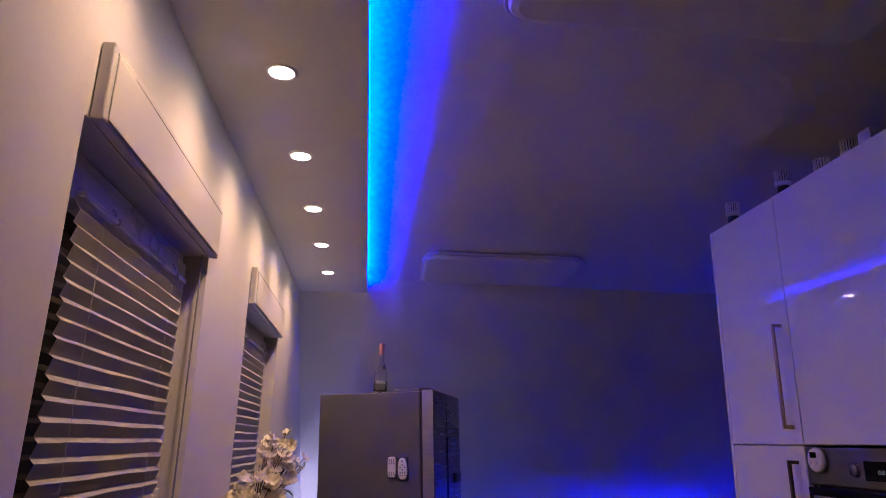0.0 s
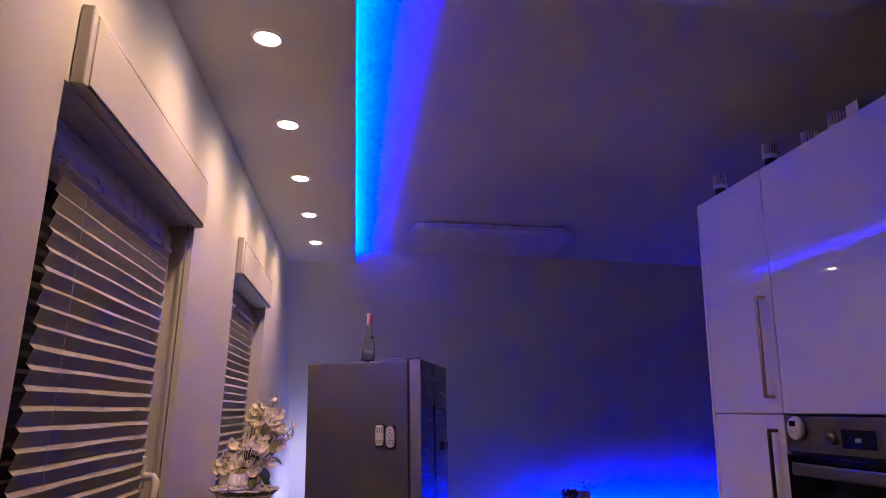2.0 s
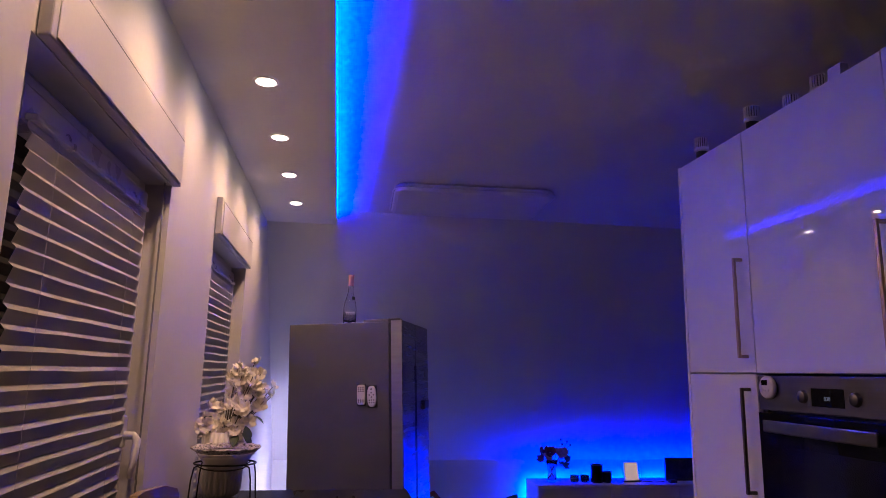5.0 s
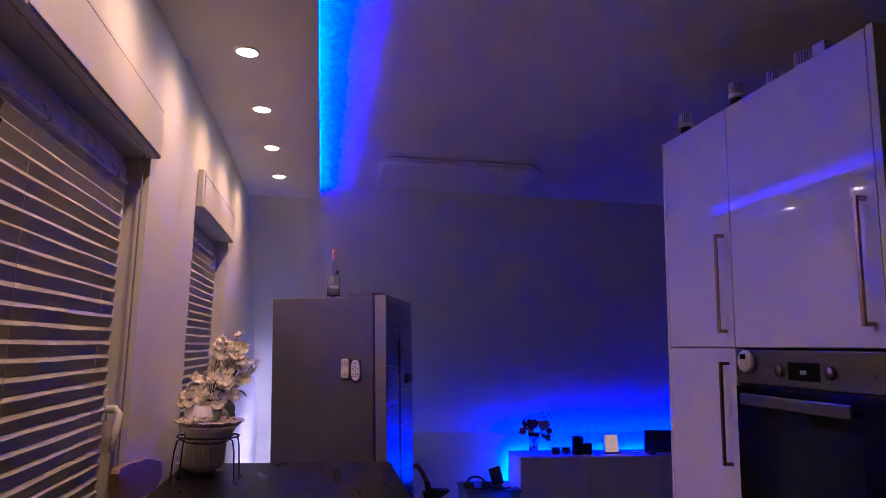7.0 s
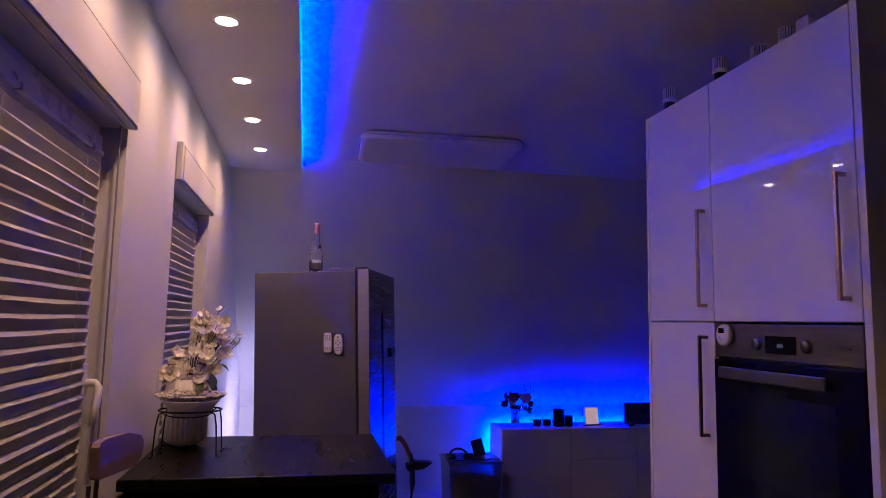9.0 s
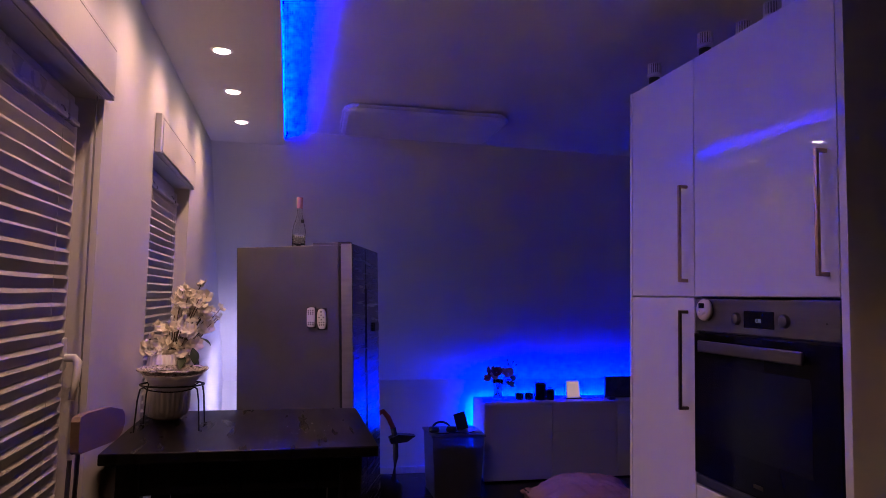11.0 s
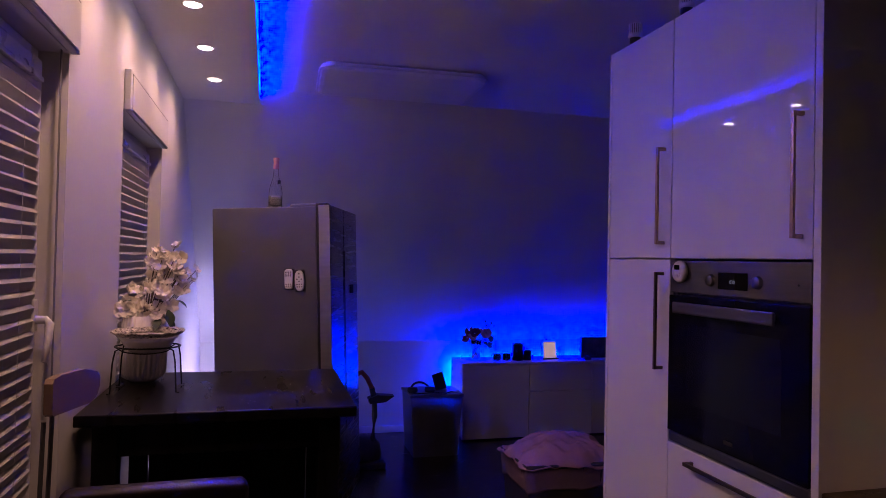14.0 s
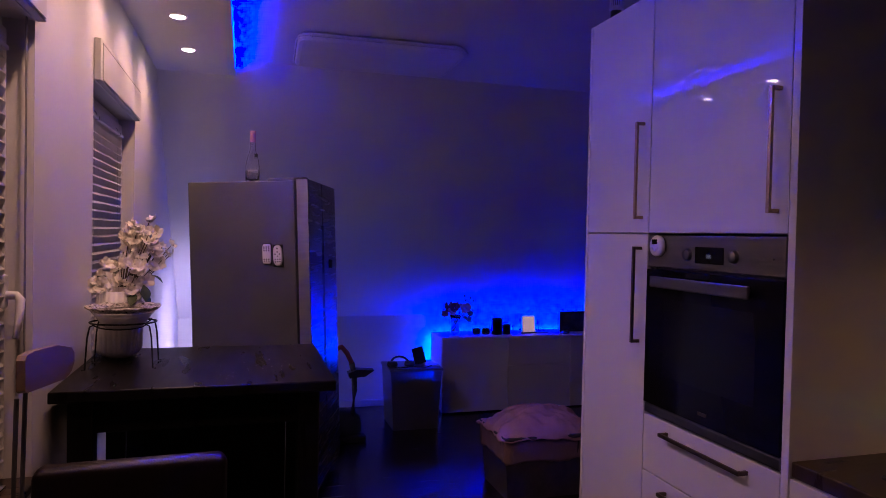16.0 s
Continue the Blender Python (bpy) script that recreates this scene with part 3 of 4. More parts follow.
part("footrest", box(-0.375, 0.175, 2.07, 2.10, 0.30, 0.335, 0.004), BLACK, t)
rng = random.Random(5)
c = tagged(part("crumbs", bmesh.new(), SATIN), "pale crumbs scattered on the black tabletop", "crumbs", kind="stuff")
bm = bmesh.new()
for k in range(26):
    cx, cy = rng.choice(((0.02, 2.26), (0.12, 2.24), (-0.03, 2.15), (0.11, 2.35)))
    x, y, q = rng.gauss(cx, 0.03), rng.gauss(cy, 0.03), rng.uniform(0.0004, 0.0012)
    bmesh.ops.create_icosphere(bm, subdivisions=1, radius=q, matrix=Matrix.Translation((x, y, ZT + q * 0.8)) @ Matrix.Diagonal((rng.uniform(1, 2.4), rng.uniform(1, 2), 1, 1)))
bm.to_mesh(c.data)
bm.free()


def bar_stool():
    e = thing("bar_stool", "dark brown leather bar stool with black legs", "stool", "stools at the bar table")
    bm = box(-0.172, 0.172, -0.025, 0.025, 0.80, 1.0, 0.018, 4)
    for v in bm.verts:
        v.co.y -= 0.25 * v.co.x ** 2 / 0.172
        v.co.z += 0.006 * math.cos(v.co.x * 14)
    part("backrest", bm, LEATHER, e, "padded leather backrest", True)
    part("seat", box(-0.175, 0.175, 0.0, 0.33, 0.66, 0.73, 0.02, 4), LEATHER, e, "padded leather seat", True)
    for x in (-0.15, 0.15):
        part("back_post", box(x - 0.014, x + 0.014, -0.012, 0.012, 0.72, 0.82), BLACK, e)
        for y in (0.025, 0.305):
            part("leg", tube([(x, y, 0.665), (x * 1.12, y + (0.02 if y > 0.1 else -0.02), 0.0)], 0.015, 10), BLACK, e)
        part("rung", tube([(x * 1.07, 0.02, 0.25), (x * 1.07, 0.31, 0.25)], 0.009, 8), CHROME, e)
    part("footrest", tube([(-0.16, 0.315, 0.30), (0.16, 0.315, 0.30)], 0.009, 8), CHROME, e, "metal footrest")
    return e


stool = bar_stool()
stool.matrix_basis = pose(-0.198, 1.53, 0, 0, 0, 2) @ Matrix.Scale(1.055, 4)

f = thing("folding_chair", "folded light plywood chair leaning against the window wall", "chair")
prof = [(1.637, 1.165), (1.96, 1.127), (2.024, 1.136), (2.051, 1.155), (2.049, 1.18), (2.019, 1.199), (1.882, 1.228), (1.686, 1.247), (1.632, 1.247), (1.622, 1.238), (1.624, 1.172)]
part("backrest", prism(prof, "x", -0.449, -0.431), PLY, f, "rounded light plywood backrest")
for y in (1.65, 1.71):
    part("leg", tube([(-0.455, y, 1.15), (-0.482, y, 0.0)], 0.005, 8), GREYSTEEL, f, "thin grey folded leg")


def blossom(rng, size):
    bm = bmesh.new()
    n = rng.choice((5, 6, 6, 7))
    for k in range(n):
        a = 2 * math.pi * k / n + rng.uniform(-0.25, 0.25)
        tilt = rng.uniform(0.25, 1.0)
        rows = 5
        grid = []
        for i in range(rows):
            u = i / (rows - 1)
            half = size * 0.52 * math.sin(math.pi * (0.12 + 0.80 * u)) ** 0.8
            row = []
            for j in range(5):
                v = (j - 2) / 2
                r = size * u * 1.0
                lift = size * (0.55 * u * tilt + 0.28 * u * u - 0.22 * v * v * u) + size * 0.10 * math.sin(5 * v + 6 * u + k) * u
                x, y = r, half * v
                row.append(bm.verts.new((x * math.cos(a) - y * math.sin(a), x * math.sin(a) + y * math.cos(a), lift)))
            grid.append(row)
        for i in range(rows - 1):
            for j in range(4):
                bm.faces.new((grid[i][j], grid[i][j + 1], grid[i + 1][j + 1], grid[i + 1][j]))
    return bm


def leaf_mesh(length, width):
    bm = bmesh.new()
    rows = []
    for i in range(7):
        u = i / 6
        w = width * math.sin(math.pi * min(1, u * 0.97 + 0.03)) ** 0.9
        rows.append([bm.verts.new((u * length, w * v, 0.12 * length * math.sin(u * 2.6) + 0.25 * abs(v) * w)) for v in (-0.5, 0, 0.5)])
    for a, b in zip(rows, rows[1:]):
        for j in range(2):
            bm.faces.new((a[j], a[j + 1], b[j + 1], b[j]))
    return bm


def orchid():
    rng = random.Random(11)
    e = thing("flower_pot", "white ribbed pot with cream artificial blossoms on the table", "flowers", at=(-0.399, 2.530, ZT))
    e.scale = (1.12, 1.12, 1.12)
    prof = [(0, 0.0), (0.036, 0.0), (0.044, 0.006), (0.058, 0.014), (0.066, 0.03), (0.068, 0.09), (0.066, 0.15), (0.062, 0.205), (0.058, 0.205), (0.058, 0.10), (0, 0.10)]
    bm = lathe(prof, 168)
    for v in bm.verts:
        rr = math.hypot(v.co.x, v.co.y)
        if rr > 0.05 and 0.01 < v.co.z < 0.2:
            k = 1 + 0.022 * math.cos(28 * math.atan2(v.co.y, v.co.x))
            v.co.x, v.co.y = v.co.x * k, v.co.y * k
    part("pot", bm, CERAMIC, e, "white ribbed ceramic pot", True)
    spots = [(0.085, 0.0, 0.425, .020), (0.045, .0, 0.405, .026), (0.105, -.01, 0.385, .025), (0.045, -.01, 0.365, .030), (0.082, -.02, 0.355, .030), (0.150, 0.0, 0.350, .020), (0.146, 0.0, 0.318, .020),
             (0.02, 0, 0.335, .032), (0.055, -.02, 0.325, .034), (0.092, -.01, 0.315, .032), (0.115, 0, 0.285, .028), (-0.035, -.01, 0.285, .026), (0.0, -.02, 0.275, .032), (0.035, -.03, 0.285, .034),
             (0.070, -.03, 0.275, .034), (-0.055, -.01, 0.245, .030), (-0.072, 0, 0.215, .028), (-0.02, -.03, 0.235, .034), (0.015, -.04, 0.225, .036), (-0.04, -.03, 0.205, .034), (0.05, -.04, 0.225, .034),
             (0.0, -.04, 0.195, .034), (0.035, -.04, 0.190, .034), (-0.02, -.02, 0.180, .030), (0.08, -.02, 0.235, .026), (0.065, 0.0, 0.390, .022), (0.1, -.02, 0.345, .022), (0.025, 0.01, 0.385, .024)]
    for x, y, z, s in spots[:]:
        if rng.random() < 0.85:
            spots.append((x * 0.92 + rng.uniform(-.016, .016), y + rng.uniform(-.03, .02), z + rng.uniform(-.022, .014), s * rng.uniform(0.62, 0.85)))
    for n, (x, y, z, s) in enumerate(spots):
        s *= 0.86
        b = part("blossom", blossom(rng, s), PETAL, e, "", True)
        b.matrix_basis = Matrix.Translation((x + rng.uniform(-.004, .004), y + rng.uniform(-.02, .02), z)) @ Euler((rng.uniform(0.3, 1.5), rng.uniform(-0.9, 0.9), rng.uniform(-1.2, 1.2))).to_matrix().to_4x4()
        if n % 2 == 0 or z > 0.3:
            part("stem", tube([(0.2 * x * 0.2, 0, 0.12), (x * 0.45, y * 0.4, 0.12 + (z - 0.12) * 0.55), (x, y + 0.004, z)], [0.0022, 0.0018, 0.0012], 6), STEM, e, "", True)
    for x, y, z, l, az, el in ((0.06, -.04, .205, .06, -0.5, 0.9), (0.075, -.05, .225, .055, -1.0, 1.3), (0.05, -.05, .20, .05, -1.7, 0.9), (0.085, -.02, .255, .05, -0.2, 0.6), (-0.03, -.04, 0.25, .035, 2.6, .2)):
        o = part("leaf", leaf_mesh(l, l * 0.55), LEAF, e, "", True)
        o.matrix_basis = Matrix.Translation((x, y, z)) @ Euler((0, el, az)).to_matrix().to_4x4()
    return e


orchid()


def wire_stand():
    e = thing("wire_stand", "black wire stand holding the patterned bowl", "stand", at=(-0.357, 2.355, ZT))
    e.scale = (1.12, 1.12, 1.12)
    ring = [(0.088 * math.cos(2 * math.pi * k / 40), 0.072 * math.sin(2 * math.pi * k / 40), 0.128) for k in range(40)]
    part("ring", tube(ring, 0.0026, 8, closed=True), BLACKWIRE, e, "", True)
    for sx in (-1, 1):
        for sy in (-1, 1):
            x, y = sx * 0.082, sy * 0.058
            part("leg", tube([(x * 0.80, y * 1.0, 0.128), (x * 0.93, y * 1.03, 0.122), (x * 1.0, y * 1.05, 0.09), (x * 1.06, y * 1.1, 0.003), (x * 1.16, y * 1.12, 0.003)], 0.0023, 8), BLACKWIRE, e, "", True)
    sag = [(-0.07 + 0.14 * k / 12, -0.055, 0.128 - 0.016 * math.sin(math.pi * min(1, max(0, (k - 0) / 12))) ** 0.5) for k in range(13)]
    part("brace", tube(sag, 0.002, 6), BLACKWIRE, e, "", True)
    part("brace", tube([(x, -y, z) for x, y, z in sag], 0.002, 6), BLACKWIRE, e, "", True)
    return e


wire_stand()
b = thing("bowl", "shallow white ceramic bowl with dark patterned scalloped rim", "bowl", at=(-0.357, 2.355, ZT + 0.1255))
b.scale = (1.12, 1.12, 1.12)
bm = lathe([(0, 0.0), (0.045, 0.0), (0.058, 0.010), (0.072, 0.032), (0.084, 0.046), (0.080, 0.046), (0.066, 0.032), (0.05, 0.012), (0, 0.008)], 60)
part("body", bm, CERAMIC, b, "", True)
bm = lathe([(0.079, 0.0462), (0.086, 0.049), (0.098, 0.058), (0.101, 0.0605), (0.100, 0.063), (0.092, 0.058), (0.080, 0.050)], 60)
for v in bm.verts:
    a = math.atan2(v.co.y, v.co.x)
    rr = math.hypot(v.co.x, v.co.y)
    if rr > 0.09:
        v.co.z += 0.0016 * math.cos(14 * a)
part("rim", bm, PATTERN, b, "dark patterned rim", True)
part("filling", lathe([(0, 0.047), (0.04, 0.045), (0.070, 0.038), (0.0, 0.03)], 32), PETAL, b, "pale filling", True)


# ---- refrigerator ----
FR_H, FR_D, FR_W = 1.811, 0.661, 0.77
fr = thing("refrigerator", "grey two-door refrigerator standing at an angle, slightly tilted", "refrigerator")
part("body", box(-FR_D, -0.077, 0.003, FR_W - 0.003, 0.03, FR_H - 0.008, 0.004), GREYSTEEL, fr, "grey painted side")
for y0, y1 in ((0, 0.356), (0.362, FR_W)):
    d = part("door", box(-0.064, 0, y0, y1, 0.06, FR_H, 0.006, 3), DOORSTEEL, fr, "brushed steel door")
    part("door_trim", box(-0.063, -0.002, y0 - 0.0012, y0, 0.062, FR_H - 0.003, 0.0004), DOORTRIM, d, "pale steel door edge")
    ye = y1 - 0.022 if y0 == 0 else y0 + 0.006
    part("grip_recess", box(-0.001, 0.0015, ye, ye + 0.016, 0.60, 1.56, 0.0007), BLACKGLASS, d, "dark recessed grip")
part("gasket", box(-0.077, -0.0645, 0.008, FR_W - 0.008, 0.07, FR_H - 0.012), DARKPLASTIC, fr, "dark door gasket")
part("hinge_cover", box(-0.225, -0.081, 0.01, 0.06, FR_H - 0.0085, FR_H + 0.008, 0.003), GREYSTEEL, fr)
part("hinge", box(-0.080, -0.012, 0.002, 0.05, FR_H - 0.010, FR_H + 0.009, 0.002), DARKPLASTIC, fr, "black hinge")
part("door_latch", box(-0.001, 0.014, FR_W - 0.206, FR_W - 0.063, 1.295, 1.350, 0.005), DARKPLASTIC, fr, "small black latch box")
for x in (-0.59, -0.08):
    for y in (0.06, FR_W - 0.06):
        part("foot", lathe([(0, 0.031), (0.02, 0.031), (0.022, -0.002 if x > -0.3 else 0.02), (0, -0.002 if x > -0.3 else 0.02)], 16, (x, y, 0)), DARKPLASTIC, fr)
FRIDGE = pose(0.4075, 3.66, 0.006, 0, -2.3, -18.1)
fr.matrix_basis = FRIDGE


def on_side(u, z):
    """A place on the refrigerator's side: metres from its door edge, height."""
    return FRIDGE @ Matrix.Translation((-u, 0.003, z)) @ Matrix.Rotation(radians(90), 4, "X")


def remote(oval):
    e = thing("remote_control", "white oval remote control held on the fridge side" if oval else "slim white remote control held on the fridge side", "remote control", "remotes on the refrigerator")
    w, h = (0.046, 0.104) if oval else (0.042, 0.100)
    part("backplate", box(-w / 2 - 0.003, w / 2 + 0.003, -h / 2 - 0.004, h / 2 + 0.004, 0, 0.006, 0.004), DARKPLASTIC, e, "dark holder")
    bm = bmesh.new()
    n = 40
    ring = []
    for k in range(n):
        a = 2 * math.pi * k / n
        ex = 2.6 if oval else 5
        ca, sa = math.cos(a), math.sin(a)
        ring.append((w / 2 * math.copysign(abs(ca) ** (2 / ex), ca), h / 2 * math.copysign(abs(sa) ** (2 / ex), sa)))
    levels = [[bm.verts.new((x * q, y * q, z)) for x, y in ring] for q, z in ((1, 0.006), (1, 0.015), (0.93, 0.019))]
    for a, b in zip(levels, levels[1:]):
        for i in range(n):
            bm.faces.new((a[i], a[(i + 1) % n], b[(i + 1) % n], b[i]))
    bm.faces.new(levels[-1])
    bm.faces.new(levels[0][::-1])
    part("body", bm, WHITEPLASTIC, e)
    keys = [(0, 0.036, .005)] if oval else []
    keys += [((c - 1) * 0.0115, r, 0.0038) for r in ((-0.018, -0.030) if oval else (0.035, 0.026, 0.017, -0.026, -0.035)) for c in range(3)]
    if oval:
        keys += [(0.011, 0.008, .004), (-0.011, 0.008, .004), (0, 0.019, .004), (0, -0.003, .004)]
    for x, y, r in keys:
        part("key", lathe([(0, 0.021), (r * 0.9, 0.0205), (r, 0.0188)], 12, (x, y, 0)), GREYKEY, e)
    return e


remote(False).matrix_basis = on_side(0.232, 1.405) @ Matrix.Scale(1.09, 4)
remote(True).matrix_basis = on_side(0.172, 1.395) @ Matrix.Scale(1.09, 4) @ Matrix.Rotation(radians(2), 4, "Z")

bt = thing("bottle", "clear glass bottle with a pink capsule on the refrigerator", "bottle")
prof = [(0, 0.004), (0.030, 0.002), (0.0345, 0.008), (0.035, 0.05), (0.0345, 0.085), (0.030, 0.115), (0.020, 0.148), (0.0145, 0.17), (0.0135, 0.19), (0.0135, 0.252)]
inner = [(0.0115, 0.252), (0.0115, 0.19), (0.012, 0.17), (0.0175, 0.148), (0.0275, 0.115), (0.032, 0.085), (0.0325, 0.02), (0, 0.012)]
part("glass_body", lathe(prof + inner, 36), GLASS, bt, "clear glass", True)
part("capsule", lathe([(0.0139, 0.205), (0.0145, 0.206), (0.0145, 0.250), (0.0158, 0.252), (0.0158, 0.264), (0, 0.265)], 28), worn("pink foil", (0.62, 0.26, 0.30), (0.70, 0.34, 0.37), 20, 0.35, 0.2), bt, "pink foil capsule", True)
part("seal", box(0.008, 0.024, -0.030, -0.0245, 0.128, 0.146, 0.002), DARKPLASTIC, bt, "small dark round seal")
bm = box(-0.022, 0.024, -0.0362, -0.0352, 0.058, 0.064)
for k in range(5):
    add_box(bm, -0.020 + k * 0.010, -0.016 + k * 0.010, -0.0362, -0.0352, 0.050, 0.062 + 0.008 * (k % 2))
part("print", bm, SATIN, bt, "white scribbled print as plain bars")
bt.matrix_basis = FRIDGE @ Matrix.Translation((-0.336, 0.10, FR_H - 0.009)) @ pose(0, 0, 0, 0, 2.3, 18) @ Matrix.Scale(1.1, 4)


# ---- living side ----
SX0, SX1, SY0, SY1, SZ = 1.626, 3.43, 5.343, 5.700, 0.655
sb = thing("sideboard", "white sideboard with plain doors and drawers", "sideboard")
part("body", box(SX0, SX1, SY0 + 0.019, SY1, 0.035, SZ - 0.018, 0.002), SATIN, sb)
part("top", box(SX0 - 0.002, SX1 + 0.002, SY0 - 0.001, SY1, SZ - 0.0175, SZ, 0.002), SATIN, sb)
part("plinth", box(SX0 + 0.02, SX1 - 0.02, SY0 + 0.04, SY1 - 0.02, 0, 0.035), DARKPLASTIC, sb)
for x0, x1, z0, z1, nm in ((SX0, 2.228, 0.012, 0.636, "door"), (2.228, 2.828, 0.402, 0.636, "drawer_front"), (2.228, 2.828, 0.012, 0.402, "drawer_front"), (2.828, SX1, 0.012, 0.636, "door")):
    part(nm, box(x0 + 0.003, x1 - 0.003, SY0, SY0 + 0.018, z0 + 0.003, z1 - 0.003, 0.0015), SATIN, sb)

rng = random.Random(3)
v = thing("flower_vase", "clear glass vase with dark red and pale flowers on the sideboard", "vase", at=(1.789, 5.50, SZ))
v.scale = (1.08, 1.08, 1.08)
part("vase", lathe([(0, 0.004), (0.035, 0.002), (0.038, 0.01), (0.030, 0.07), (0.036, 0.12), (0.048, 0.16), (0.045, 0.16), (0.033, 0.12), (0.027, 0.07), (0.034, 0.02), (0, 0.012)], 32), GLASS, v, "clear waisted glass vase", True)
for x, y, z, s, m in ((-0.075, 0, 0.215, .035, ROSE), (-0.045, -.02, 0.225, .035, ROSE), (-0.045, -.03, 0.185, .03, PINK), (0.0, .0, 0.225, .03, ROSE), (0.07, -.01, 0.205, .034, PINK), (0.10, 0, 0.225, .026, PINK),
                      (-0.085, 0, 0.17, .026, ROSE), (0.075, 0, 0.13, .026, LEAF), (0.11, 0, 0.12, .024, LEAF), (0.13, 0, 0.17, .022, LEAF), (0.04, 0, 0.22, .026, PINK)):
    b = part("blossom" if m is not LEAF else "leaf", blossom(rng, s * 1.25), m, v, "", True)
    b.matrix_basis = Matrix.Translation((x, y, z)) @ Euler((rng.uniform(.4, 1.4), rng.uniform(-.8, .8), rng.uniform(-1, 1))).to_matrix().to_4x4()
    part("stem", tube([(-x * 0.25, 0, 0.02), (x * 0.2, 0, 0.12), (x, y, z)], 0.002, 5), STEM, v, "", True)
for x, z in ((0.125, 0.31), (0.085, 0.29), (0.15, 0.285), (0.075, 0.325)):
    part("bud", lathe([(0, -0.012), (0.008, -0.004), (0.007, 0.006), (0, 0.013)], 10, (x, 0, z - 0.012)), LEAF, v, "", True)
    part("stem", tube([(0.03, 0, 0.13), (0.08, 0, 0.22), (x, 0, z - 0.015)], 0.0015, 5), STEM, v, "", True)

for x in (1.970, 2.058):
    g = thing("drinking_glass", "short clear drinking glass on the sideboard", "glass", "glasses on the sideboard", at=(x, 5.46, SZ))
    g.scale = (1.08, 1.08, 1.08)
    part("glass", lathe([(0, 0.003), (0.026, 0.002), (0.032, 0.008), (0.036, 0.055), (0.034, 0.055), (0.030, 0.01), (0, 0.008)], 28), GLASS, g, "", True)


def candle_glass(x, r, h):
    c = thing("candle_holder", "dark cylindrical candle holder with light slits", "candle holder", "candle holders on the sideboard", at=(x, 5.47, SZ))
    part("cup", lathe([(0, 0.0), (r * 0.96, 0.0), (r, 0.005), (r, h), (r * 0.92, h), (r * 0.90, 0.012), (0, 0.012)], 32), BLACKGLASS, c, "", True)
    part("rim", lathe([(r * 0.92, h - 0.002), (r * 1.02, h - 0.003), (r * 1.02, h + 0.004), (r * 0.92, h + 0.004)], 32), BLACKWIRE, c, "", True)
    part("candle", lathe([(0, 0.012), (r * 0.75, 0.012), (r * 0.75, h * 0.5), (0, h * 0.5)], 24), CERAMIC, c, "white candle", True)


candle_glass(2.167, 0.049, 0.140)
candle_glass(2.258, 0.037, 0.084)
d = thing("smart_display", "small lit screen leaning on a stand on the sideboard", "display")
part("case", box(-0.066, 0.066, 0.0, 0.008, 0, 0.15, 0.004), WHITEPLASTIC, d)
part("screen", box(-0.058, 0.058, -0.0015, -0.0002, 0.012, 0.142), SCREEN, d, "glowing pinkish screen")
part("stand", box(-0.075, 0.075, -0.012, 0.06, 0, 0.010, 0.003), DARKPLASTIC, d, "dark stand")
d.matrix_basis = pose(2.484, 5.48, SZ, -10, 0, 6) @ Matrix.Scale(1.08, 4)
p = thing("picture_frame", "black landscape picture frame standing on the sideboard", "picture frame", at=(3.0, 5.52, SZ))
p.scale = (1.08, 1.08, 1.08)
bm = add_box(add_box(add_box(box(-0.18, 0.18, 0, 0.02, 0, 0.02, 0.003), -0.18, 0.18, 0, 0.02, 0.155, 0.175, 0.003), -0.18, -0.16, 0, 0.02, 0.02, 0.155, 0.003), 0.16, 0.18, 0, 0.02, 0.02, 0.155, 0.003)
part("frame", bm, DARKPLASTIC, p)
part("picture", box(-0.16, 0.16, 0.008, 0.014, 0.02, 0.155), worn("dark picture", (0.02, 0.02, 0.035), (0.10, 0.09, 0.11), 14, 0.2), p, "dark abstract picture")
part("prop", box(-0.02, 0.02, 0.02, 0.05, 0, 0.10), DARKPLASTIC, p)
c = thing("cable", "thin dark cable lying on the sideboard", "cable")
part("cord", tube([(2.575, 5.50, SZ + 0.003), (2.64, 5.47, SZ + 0.003), (2.69, 5.51, SZ + 0.003), (2.77, 5.48, SZ + 0.003)], 0.003, 6), DARKPLASTIC, c, "", True)
k = thing("small_box", "little dark box in front of the picture frame", "box")
part("box", box(2.785, 2.845, 5.40, 5.445, SZ, SZ + 0.024, 0.003), DARKPLASTIC, k)

sbx = thing("storage_box", "milky plastic storage box with lid beside the sideboard", "box")
bm = prism([(1.10, 0.0), (1.43, 0.0), (1.455, 0.42), (1.075, 0.42)], "y", 5.12, 5.44)
part("tub", bm, MILKY, sbx)
part("lid", box(1.065, 1.465, 5.11, 5.45, 0.42, 0.44, 0.006), MILKY, sbx, "flat plastic lid")
part("clip", box(1.456, 1.468, 5.22, 5.30, 0.30, 0.43, 0.003), WHITEPLASTIC, sbx, "white clip")
moved(sbx, (1.075, 5.12, 0), (1.11, 4.99, 0), 1.08)
part("contents", box(1.13, 1.41, 5.15, 5.41, 0.01, 0.33, 0.03), BASKET, sbx, "dark contents")
h = thing("headphones", "black headphones and cables heaped on the storage box", "headphones")
part("band", tube([(1.17 + 0.07 * math.cos(a), 5.24 + 0.05 * math.sin(a), 0.452 + 0.05 * math.sin(a)) for a in [math.pi * q / 10 for q in range(11)]], 0.008, 8), DARKPLASTIC, h, "", True)
for x in (1.11, 1.24):
    part("ear_cup", lathe([(0, 0), (0.035, 0), (0.040, 0.012), (0.034, 0.034), (0, 0.036)], 20, (x, 5.24, 0.4405)), DARKPLASTIC, h, "", True)
moved(h, (1.075, 5.12, 0), (1.11, 4.99, 0), 1.08)
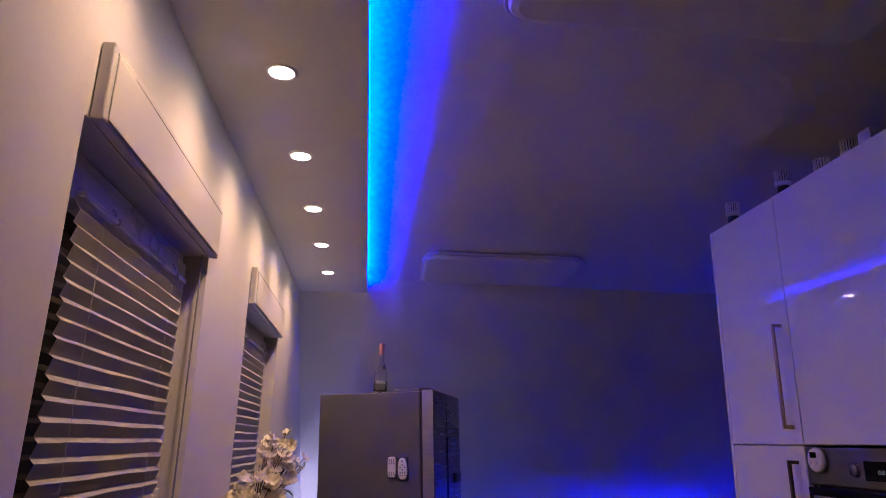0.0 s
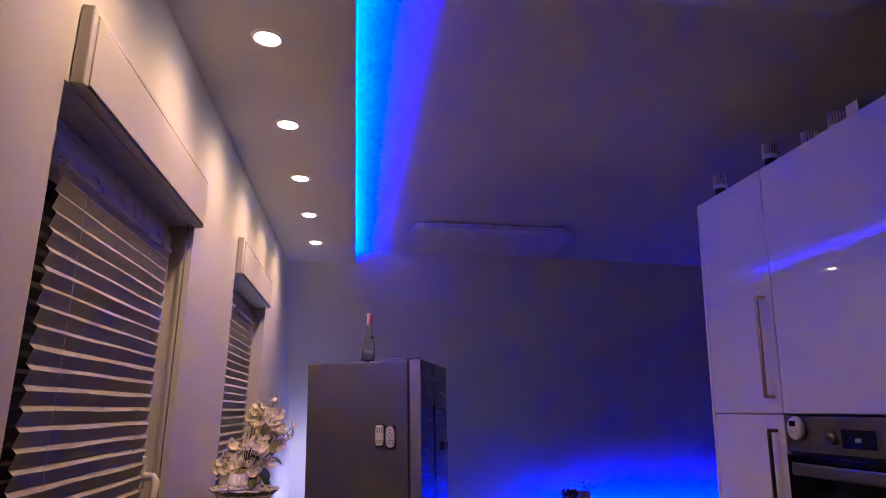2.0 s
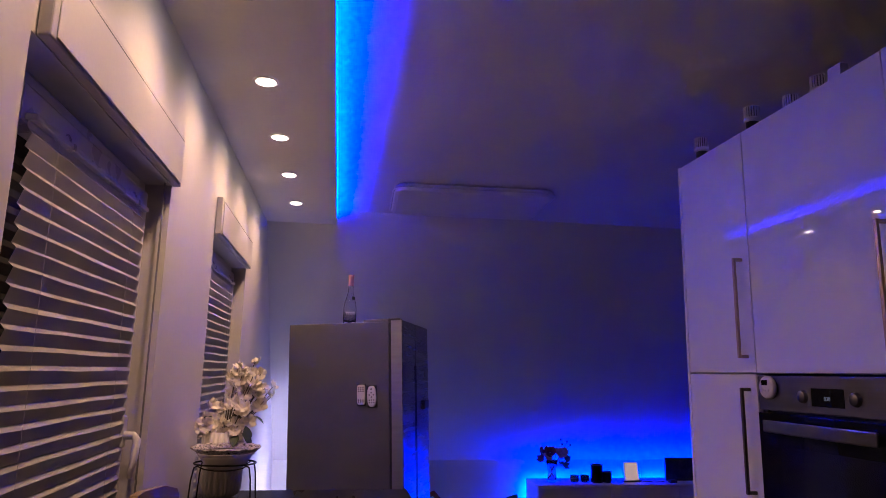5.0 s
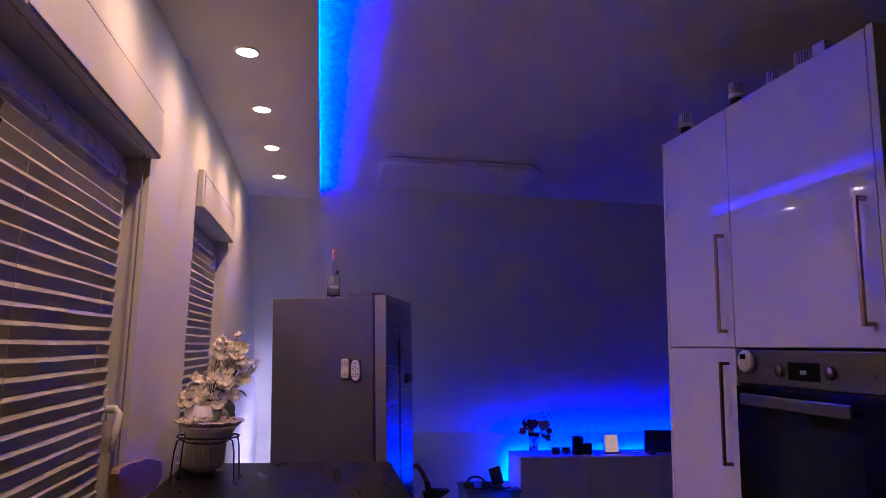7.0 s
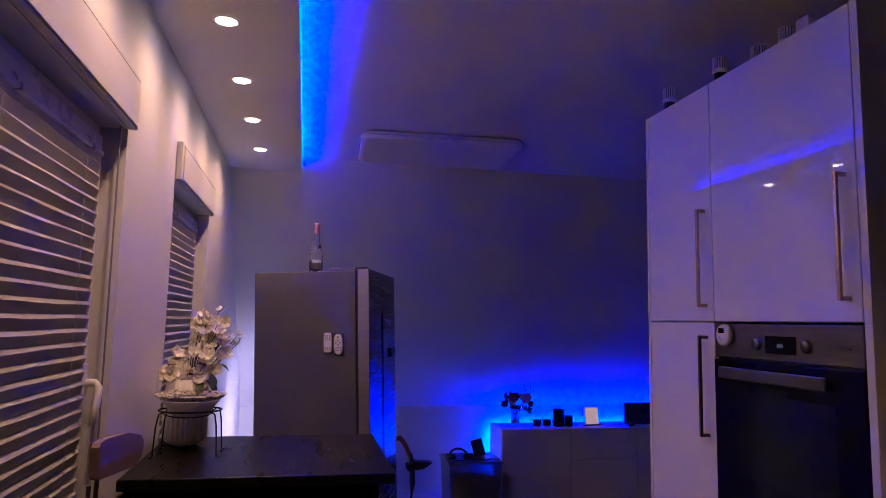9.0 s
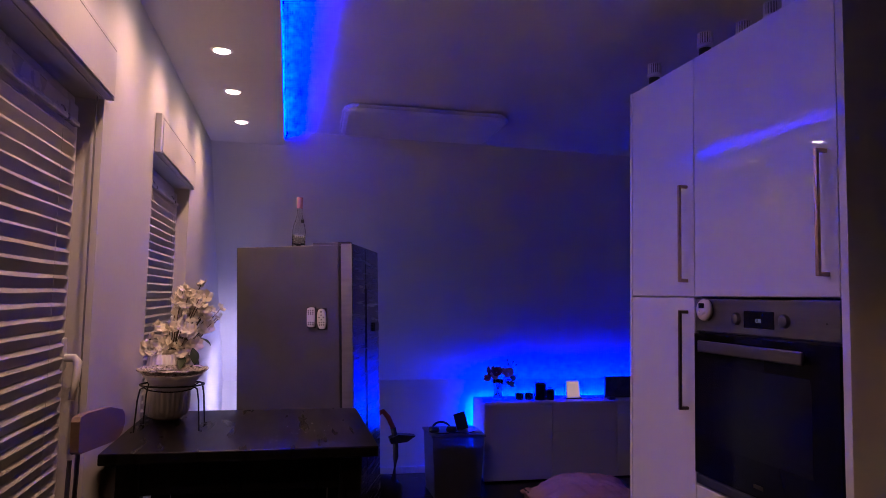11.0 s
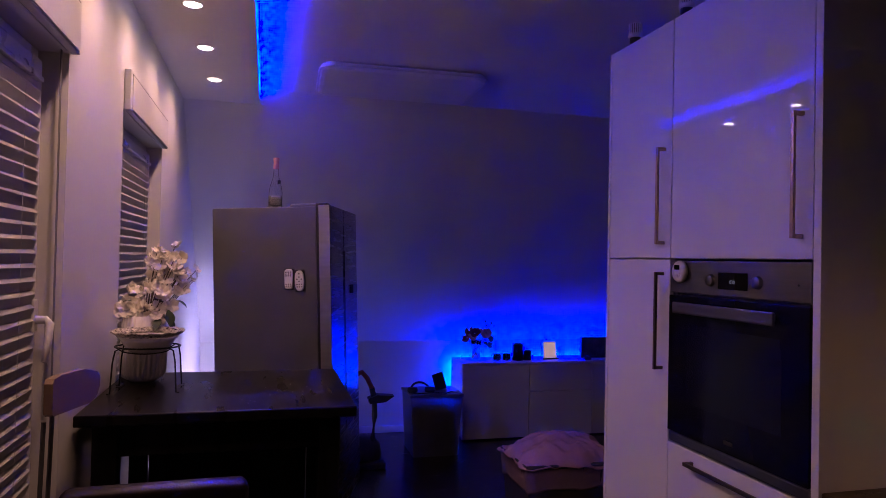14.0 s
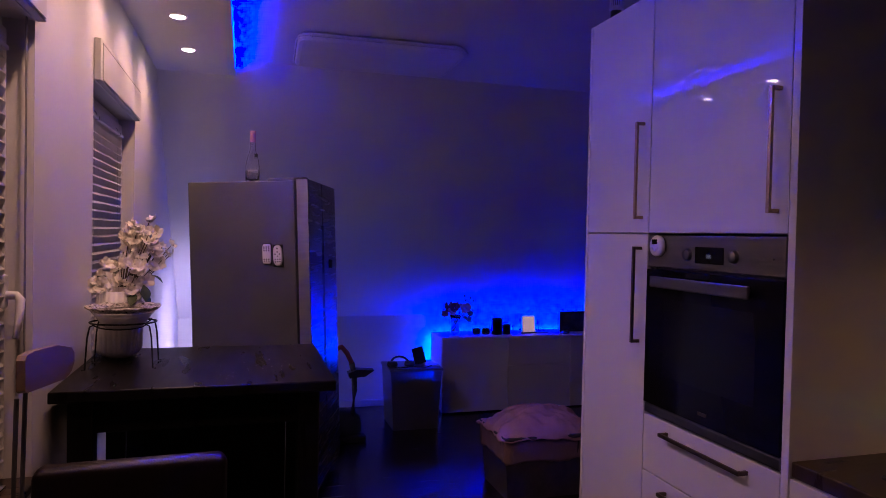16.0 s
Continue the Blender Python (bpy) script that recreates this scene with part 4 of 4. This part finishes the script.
part("lead", tube([(1.08, 5.2, 0.445), (1.15, 5.15, 0.446), (1.25, 5.18, 0.446), (1.34, 5.14, 0.446), (1.40, 5.2, 0.446)], 0.004, 6), DARKPLASTIC, h, "", True)
q = thing("photo_card", "dark photo card leaning upright on the storage box", "card")
part("card", box(-0.045, 0.045, 0, 0.01, 0, 0.125, 0.002), DARKPLASTIC, q)
q.matrix_basis = pose(1.402, 5.184, 0.4757, -8, -14, 10) @ Matrix.Scale(1.08, 4)
q = thing("paper_sheet", "white sheet lying on the storage box", "paper")
moved(q, (1.075, 5.12, 0), (1.11, 4.99, 0), 1.08)
part("sheet", box(1.36, 1.46, 5.2, 5.34, 0.4405, 0.446, 0.001), WHITEPLASTIC, q)

vc = thing("vacuum_cleaner", "black vacuum cleaner with curved red-tipped tube", "vacuum cleaner")
moved(vc, (0.77, 4.88, 0), (0.79, 4.86, 0), 1.07)
arc = [(0.655, 4.86, 0.63), (0.69, 4.87, 0.645), (0.73, 4.88, 0.60), (0.765, 4.89, 0.53), (0.785, 4.9, 0.45), (0.79, 4.9, 0.33), (0.78, 4.9, 0.18), (0.77, 4.88, 0.06)]
part("handle_tube", tube(arc[:4], 0.017, 12), RED, vc, "dull red curved grip", True)
part("tube", tube(arc[3:], 0.019, 12), DARKPLASTIC, vc, "", True)
part("nozzle", prism([(0.74, 0.46), (0.80, 0.485), (0.92, 0.475), (0.86, 0.435), (0.75, 0.425)], "y", 4.86, 4.94), DARKPLASTIC, vc, "dark flat brush head")
part("body", lathe([(0, 0), (0.10, 0), (0.13, 0.05), (0.12, 0.14), (0.06, 0.19), (0, 0.20)], 28, (0.72, 4.95, 0)), DARKPLASTIC, vc, "", True)
part("floor_head", box(0.66, 0.86, 4.78, 4.86, 0.0, 0.045, 0.012), DARKPLASTIC, vc)


def basket():
    e = thing("laundry_basket", "dark basket heaped with dusty pink cloth", "basket", at=(1.745, 3.70, 0))
    e.scale = (1.09, 1.09, 1.09)
    bm = prism([(-0.24, -0.17), (0.24, -0.17), (0.24, 0.17), (-0.24, 0.17)], "z", 0, 0.33)
    bmesh.ops.delete(bm, geom=[f for f in bm.faces if all(v.co.z > 0.3 for v in f.verts)], context="FACES")
    for v_ in bm.verts:
        if v_.co.z > 0.3:
            v_.co.x *= 1.12
            v_.co.y *= 1.12
    bmesh.ops.solidify(bm, geom=bm.faces[:], thickness=0.012)
    part("tub", bm, BASKET, e, "dark tub")
    bm = prism([(-0.24, -0.17), (0.24, -0.17), (0.24, 0.17), (-0.24, 0.17)], "z", 0.20, 0.336)
    bmesh.ops.delete(bm, geom=[f for f in bm.faces if abs(f.normal.z) > 0.9], context="FACES")
    bmesh.ops.subdivide_edges(bm, edges=bm.edges[:], cuts=9, use_grid_fill=True)
    for v_ in bm.verts:
        k = 1.09 + 0.30 * (v_.co.z - 0.20) + 0.012 * math.sin(60 * (v_.co.x + v_.co.y))
        v_.co.x *= k
        v_.co.y *= k
        v_.co.z += 0.018 * noise.noise(v_.co * 14)
    bmesh.ops.solidify(bm, geom=bm.faces[:], thickness=0.004)
    part("liner", bm, LINER, e, "greyish pink cloth liner folded over", True)
    part("rim", tube([(-0.27, -0.19, 0.33), (0.27, -0.19, 0.33), (0.27, 0.19, 0.33), (-0.27, 0.19, 0.33)], 0.012, 8, closed=True), BASKET, e)
    bm = bmesh.new()
    bmesh.ops.create_grid(bm, x_segments=56, y_segments=44, size=1.0)
    for v_ in bm.verts:
        u, w = v_.co.x, v_.co.y
        r2 = min(1.0, (abs(u) ** 2.6 + abs(w) ** 2.6) ** 0.5)
        p_ = Vector((u * 2.2, w * 2.2, 1.7))
        hgt = 0.345 + 0.115 * (1 - r2) ** 0.62
        hgt += 0.022 * noise.noise(p_ * 1.3) + 0.012 * noise.noise(p_ * 3.1) + 0.010 * abs(noise.noise(p_ * 2.2 + Vector((3, 1, 0)))) * (1 - r2)
        out = 1.0 + 0.05 * noise.noise(p_)
        edge = max(abs(u), abs(w))
        drop = 0.016 * max(0, (edge - 0.90) / 0.10) * (1 + 0.9 * noise.noise(Vector((u * 3, w * 3, 9))))
        v_.co = (u * 0.285 * out, w * 0.205 * out, hgt - drop)
    bmesh.ops.solidify(bm, geom=bm.faces[:], thickness=0.006)
    part("cloth", bm, PINK, e, "heaped dusty pink cloth", True)
    return e


basket()
